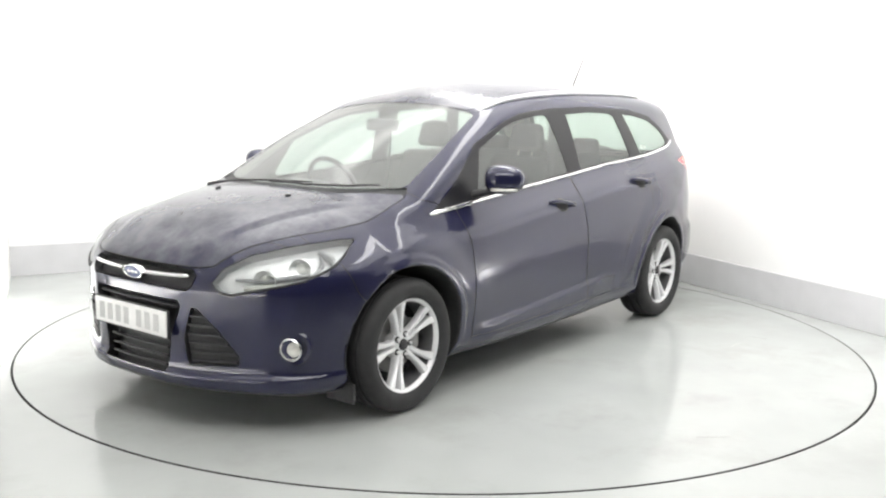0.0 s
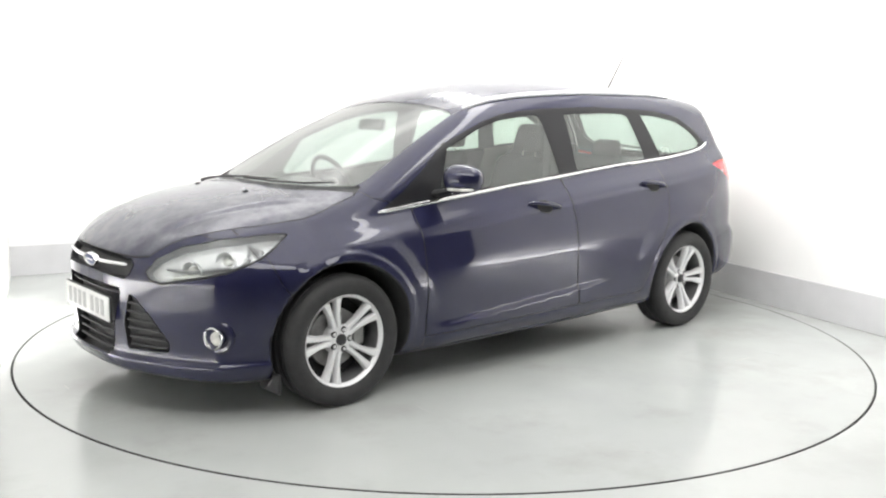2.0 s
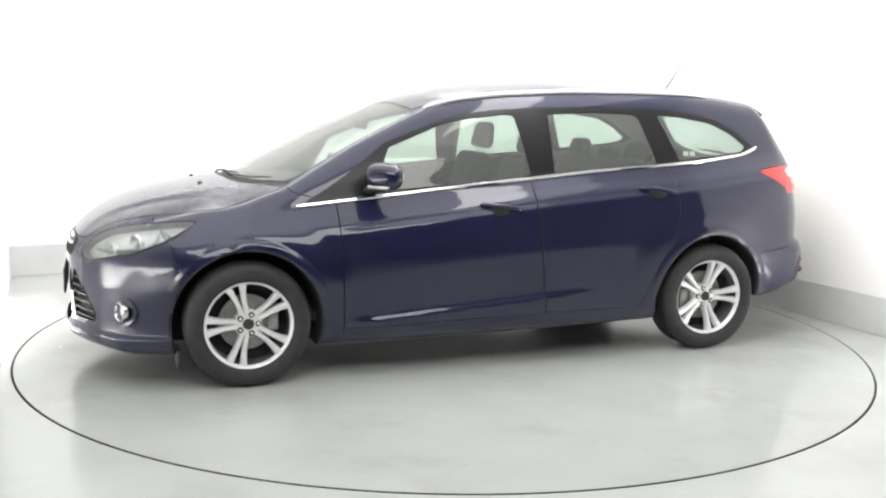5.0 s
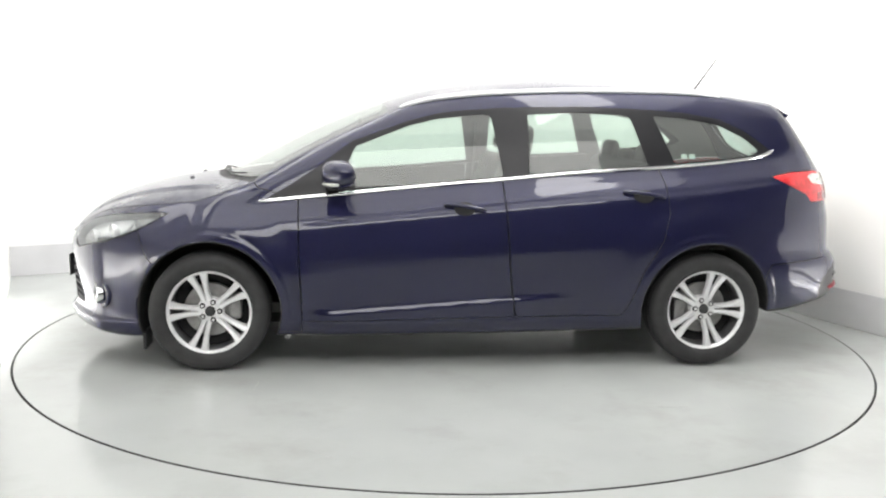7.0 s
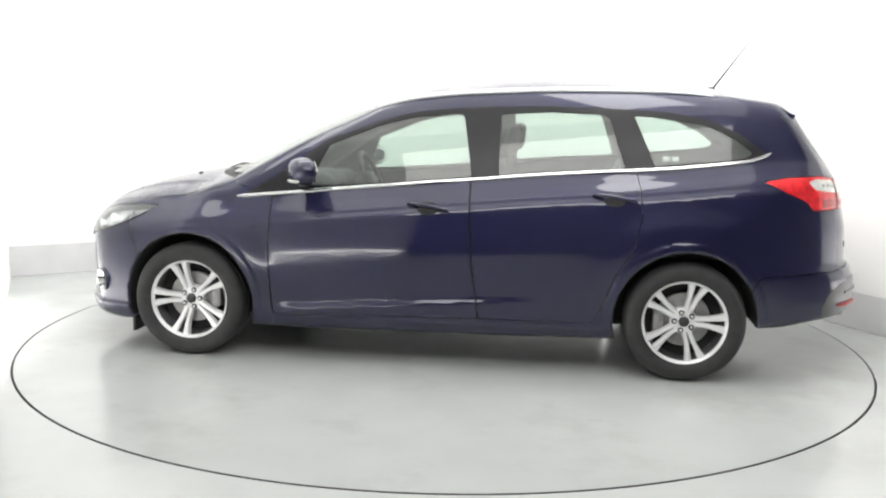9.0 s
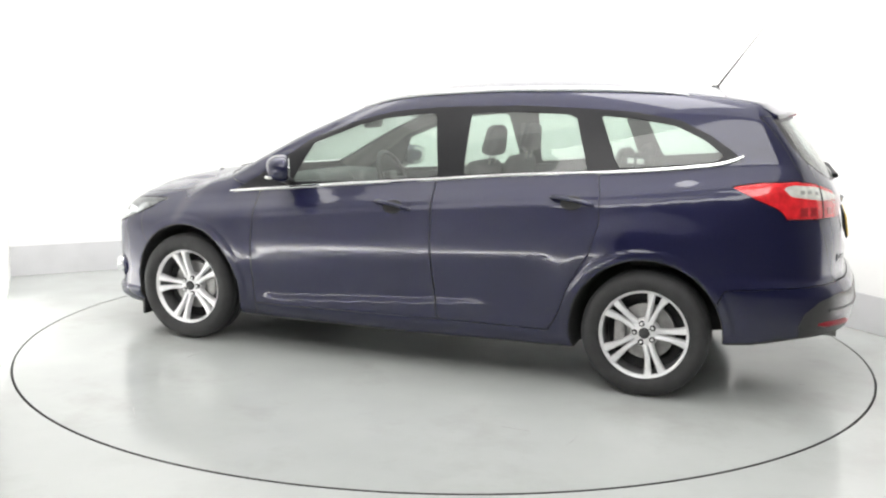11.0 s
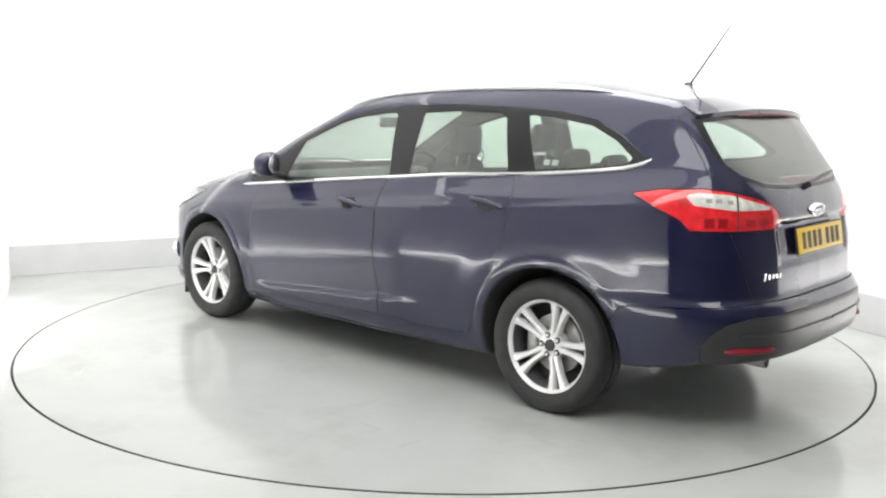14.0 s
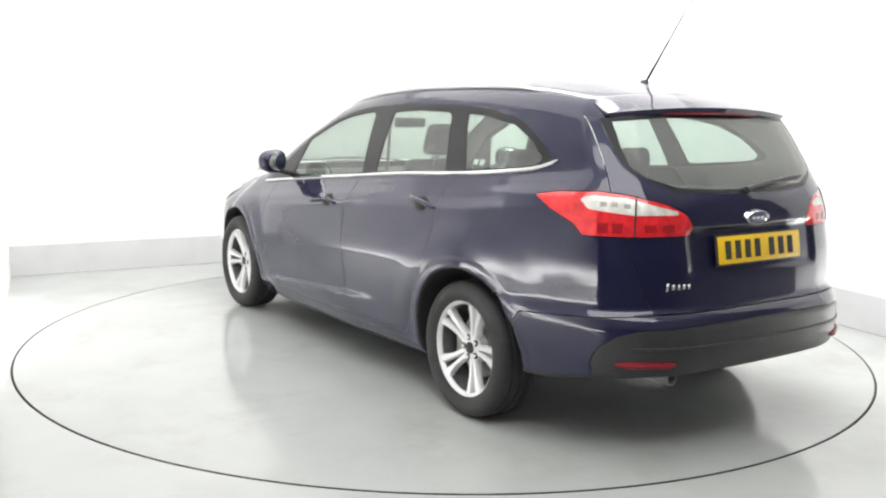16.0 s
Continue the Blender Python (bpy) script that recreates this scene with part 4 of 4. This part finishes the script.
for s in (1, -1):
    for u, z, w, hh, m in ((1.30, .928, .040, .040, CELL_RED), (1.38, .928, .040, .040, CELL_RED), (1.56, .928, .05, .030, CELL_RED), (1.66, .928, .05, .030, CELL_RED),
                           (1.30, 1.018, .026, .018, CELL_GREY), (1.36, 1.018, .026, .018, CELL_GREY), (1.43, 1.012, .026, .018, CELL_GREY)):
        lamp_cell(u, z, w, hh, m, s)
for s in (1, -1):
    pts = [(end_x(abs(y), 0.405, -1) - 0.004, s * y, 0.405) for y in np.linspace(0.50, 0.70, 8)]
    part("rear_reflector", mesh_bm("rear_reflector", tube(pts, [.006] + [0.015] * 6 + [.006], 8, 0.9), DARK_RED), car, "dark red bumper reflector")
part("exhaust_pipe", mesh_bm("exhaust_pipe", lathe([(.024, .09), (.027, .09), (.027, -.2), (.024, -.2), (.024, .09)], 24), STEEL), car, "dull steel exhaust tail pipe", pose(-2.10, 0.47, 0.335, 0, 0, 90))
for s in (1, -1):
    # lower bumper crease and plate recess edges
    pts = [(end_x(y, 0.47, -1) - 0.002, s * y, 0.47) for y in np.linspace(0.02, 0.66, 14)]
    part("bumper_rib", mesh_bm("bumper_rib", tube(pts, 0.006, 8), DARK_GREY), car, "moulded rib on the bumper insert")

# ---- nose ----
for s in (1, -1):
    pts = [(end_x(y, 0.655, 1) + 0.001, s * y, 0.655 + 0.012 * (y / .34)) for y in np.linspace(0.085, 0.335, 12)]
    part("grille_bar", mesh_bm("grille_bar", tube(pts, [0.008] * 11 + [0.004], 8, 1.0), CHROME), car, "chrome bar across the upper grille")
for z, w in ((0.535, .275), (0.385, .215), (0.345, .205), (0.305, .198), (0.268, .192)):
    pts = [(end_x(abs(y), z, 1) - 0.018, y, z) for y in np.linspace(-w, w, 15)]
    part("grille_slat", mesh_bm("grille_slat", tube(pts, 0.0085, 8, 0.8), DARK_GREY), car)
for s in (1, -1):
    for z, a, b in ((0.50, .345, .405), (0.462, .335, .44), (0.424, .33, .465), (0.386, .33, .49), (0.348, .335, .515), (0.312, .34, .52)):
        pts = [(end_x(y, z, 1) - 0.008, s * y, z) for y in np.linspace(a, b, 6)]
        part("side_grille_slat", mesh_bm("side_grille_slat", tube(pts, 0.0075, 8, 0.9), DARK_GREY), car)
    bowl = lathe([(.044, .018), (.049, .014), (.050, .0), (.044, -.03), (.0, -.04), (0, -.036), (.038, -.024), (.041, .012), (.044, .018)], 36)
    fog = part("fog_light", mesh_bm("fog_light", bowl, CHROME), car, "round chrome-ringed front fog light", Matrix.Diagonal((1, s, 1, 1)) @ pose(1.905, 0.722, 0.382, 0, 0, -66) @ Matrix.Diagonal((s, 1, 1, 1)))
    part("bulb_lens", mesh_bm("bulb_lens", lathe([(0, .004), (.02, .002), (.036, -.008), (.036, -.02), (0, -.02)], 32), WHITE_LENS), fog)
    well = lathe([(.052, .004), (.066, .006), (.074, .0), (.074, -.02), (.052, -.02), (.052, .004)], 36)
    part("fog_light_surround", mesh_bm("fog_light_surround", well, PAINT), car, "", Matrix.Diagonal((1, s, 1, 1)) @ pose(1.888, 0.722, 0.382, 0, 0, -52) @ Matrix.Diagonal((s, 1, 1, 1)))
    flap = rbox(0.02, 0.16, 0.09, 0.006, 2, pose(1.655, s * 0.76, 0.155))
    part("air_deflector", mesh_bm("air_deflector", flap, BLACK), car, "black rubber air deflector ahead of the wheel")

for ob, s in zip(head_buckets, (1, -1)):
    def sunk(x, z, d):
        p = Vector((x, side_y(x, z), z))
        q = p - normal_at(p) * d
        return q
    flip = Matrix.Diagonal((1, s, 1, 1))
    for x, z, r, name in ((1.965, .668, .046, "dipped_lamp"), (1.835, .725, .044, "main_lamp")):
        c = sunk(x, z, 0.042)
        dish = lathe([(r, .022), (r * 1.08, .024), (r * 1.1, .016), (r * .8, -.012), (0, -.02), (0, -.014), (r * .72, -.006), (r, .022)], 32)
        lens = lathe([(0, .020), (r * .3, .017), (r * .52, .006), (r * .55, -.012), (0, -.012)], 24)
        m = flip @ pose(c.x, c.y, c.z, 0, 0, -62)
        dish.transform(m)
        lens.transform(m)
        part(name, mesh_bm(name, dish, REFLECTOR), ob)
        part("bulb", mesh_bm("bulb", lens, WHITE_LENS), ob)
    pts = [flip @ sunk(x, z, 0.028) for x, z in ((2.03, .668), (1.97, .642 + .02), (1.88, .684), (1.80, .69), (1.75, .73), (1.73, .765))]
    part("bezel", mesh_bm("bezel", tube(pts, [.006, .010, .011, .011, .010, .006], 8), LAMP_GREY), ob, "grey inner bezel")
    edge_pts = []
    for u, z in ((.83, .79), (.875, .75), (.93, .716), (.99, .695), (1.11, .662), (1.22, .646), (1.335, .630), (1.43, .616), (1.526, .601), (1.60, .610), (1.635, .635)):
        lo, hi = 1.4, 2.1
        for _ in range(30):
            m = (lo + hi) / 2
            lo, hi = (m, hi) if m - side_y(m, z) < u else (lo, m)
        edge_pts.append(flip @ Vector((lo, side_y(lo, z) + 0.0005, z)))
    part("lens_edge", mesh_bm("lens_edge", tube(edge_pts, [.002] + [.0055] * 9 + [.002], 8), BLACK), ob, "dark rubber edge under the lens")
    pts = [flip @ sunk(x, z, 0.03) for x, z in ((2.02, .632), (1.95, .638), (1.88, .655))]
    part("running_light", mesh_bm("running_light", tube(pts, [.012, .016, .008], 8), WHITE_LENS), ob, "pale daytime light strip")
    fin_pts = [flip @ sunk(x, z, 0.03) for x, z in ((1.72, .785), (1.69, .75), (1.70, .725))]
    part("side_fin", mesh_bm("side_fin", tube(fin_pts, [.01, .02, .01], 8), LAMP_GREY), ob)

for y in (-0.252, 0.252):
    z = roof_z(1.487, y)
    part("washer_jet", mesh_bm("washer_jet", rbox(0.03, 0.024, 0.012, 0.004, 2, pose(1.487, y, z + 0.003, 0, 8, 0), (0.6, 0.7)), BLACK), car)
for ends in (((1.335, -.55), (1.352, -.25), (1.335, .02), (1.275, .28)), ((1.345, -.05), (1.335, .18), (1.26, .40), (1.135, .60))):
    pts = []
    for (xa, ya), (xb, yb) in zip(ends, ends[1:]):
        for t in (0, 0.33, 0.67):
            x, y = xa + (xb - xa) * t - 0.02, ya + (yb - ya) * t
            pts.append((x, y, roof_z(x, y) + 0.016))
    part("wiper", mesh_bm("wiper", tube(pts, [0.010, 0.008] + [0.005] * (len(pts) - 3) + [0.003], 8), BLACK), car, "black windscreen wiper")


# ---- inside ----
def seat(x, y, wide, name="front_seat", recline=14):
    ob = part(name, mesh_bm(name, rbox(0.50, wide, 0.15, 0.05, 4, pose(x + 0.24, y, 0.50, 0, -6, 0), (0.95, 0.9)), FABRIC), car, "dark grey fabric car seat")
    back = rbox(0.14, wide, 0.60, 0.05, 4, pose(x - 0.06, y, 0.80, 0, -recline, 0), (0.7, 0.82))
    part("backrest", mesh_bm("backrest", back, FABRIC), ob)
    return ob


def headrest(x, y, z, parent, w=0.25):
    rest = part("headrest", mesh_bm("headrest", rbox(0.085, w, 0.17, 0.038, 4, pose(x, y, z, 0, -10, 0), (0.8, 0.85)), FABRIC), parent)
    return rest


for y in (0.36, -0.36):
    s = seat(-0.20, y, 0.50)
    headrest(-0.385, y, 1.20, s)
    part("seat_post", mesh_bm("seat_post", tube([(-0.36, y - .05, 1.05), (-0.38, y - .05, 1.15)], 0.006, 8), STEEL), s)
    part("seat_post", mesh_bm("seat_post", tube([(-0.36, y + .05, 1.05), (-0.38, y + .05, 1.15)], 0.006, 8), STEEL), s)
bench = seat(-0.92, 0, 1.22, "rear_bench", 18)
for y in (0.36, 0, -0.36):
    headrest(-1.10, y, 1.10 if y else 1.06, bench, 0.24)
part("dashboard", mesh_bm("dashboard", rbox(0.42, 1.38, 0.24, 0.07, 4, pose(0.94, 0, 0.83), (0.75, 0.96)), TRIM), car, "dark moulded dashboard")
part("instrument_hood", mesh_bm("instrument_hood", rbox(0.22, 0.36, 0.09, 0.035, 3, pose(0.80, -0.36, 0.912), (0.7, 0.8)), TRIM), car)
part("centre_console", mesh_bm("centre_console", rbox(0.9, 0.22, 0.34, 0.04, 3, pose(0.45, 0, 0.50), (0.9, 0.8)), TRIM), car)
wheel_rim = tube([(0, 0.185 * math.cos(q), 0.185 * math.sin(q)) for q in np.linspace(0, 2 * math.pi, 33)[:-1]], 0.015, 10, 1.0, Vector((1, 0, 0)), True)
wheel_rim.transform(pose(0.56, -0.36, 0.90, 0, 24, 0))
sw = part("steering_wheel", mesh_bm("steering_wheel", wheel_rim, BLACK), car, "black steering wheel")
part("wheel_boss", mesh_bm("wheel_boss", rbox(0.05, 0.15, 0.12, 0.02, 3, pose(0.575, -0.36, 0.89, 0, 24, 0)), BLACK), sw)
for k in (-1, 1):
    part("wheel_spoke", mesh_bm("wheel_spoke", rbox(0.02, 0.12, 0.035, 0.006, 2, pose(0.57, -0.36 + k * 0.12, 0.89, 0, 24, 0)), BLACK), sw)
part("cabin_floor", mesh_bm("cabin_floor", rbox(2.1, 1.4, 0.06, 0.02, 2, pose(0.1, 0, 0.30)), TRIM), car)
part("load_floor", mesh_bm("load_floor", rbox(0.95, 1.1, 0.06, 0.02, 2, pose(-1.66, 0, 0.62)), TRIM), car)
part("load_cover", mesh_bm("load_cover", rbox(0.82, 1.06, 0.02, 0.008, 2, pose(-1.62, 0, 1.0, 0, 2, 0)), TRIM), car, "grey roller load cover")
part("rear_view_mirror", mesh_bm("rear_view_mirror", rbox(0.03, 0.23, 0.065, 0.015, 3, pose(0.54, 0, 1.27, 0, -12, 0)), BLACK), car)
for y in (0.63, -0.63):
    part("seat_belt", mesh_bm("seat_belt", tube([(-0.25, y * .98, 1.28), (-0.235, y, 1.0), (-0.2, y * 1.02, 0.6)], 0.02, 6, 0.15), FABRIC), car)
for k in range(2):
    x, z = -1.20 - 0.045 * k, 1.135
    part("window_sticker", mesh_bm("window_sticker", rbox(0.034, 0.0015, 0.026, 0.0006, 1, pose(x, side_y(x, z) - 0.008, z, 22)), PLATE_WHITE), car, "small white sticker inside the quarter window")



# ---- what moves: the car and the turntable turn together ----
def motions():
    rows_table = [(t, pose(0, 0, 0, 0, 0, a)) for t, a in TURN]
    rows_car = [(t, pose(0, 0, 0, 0, 0, a) @ pose(-CENTRE[0], -CENTRE[1], 0)) for t, a in TURN]
    walk(turntable, rows_table)
    walk(car, rows_car)


motions()
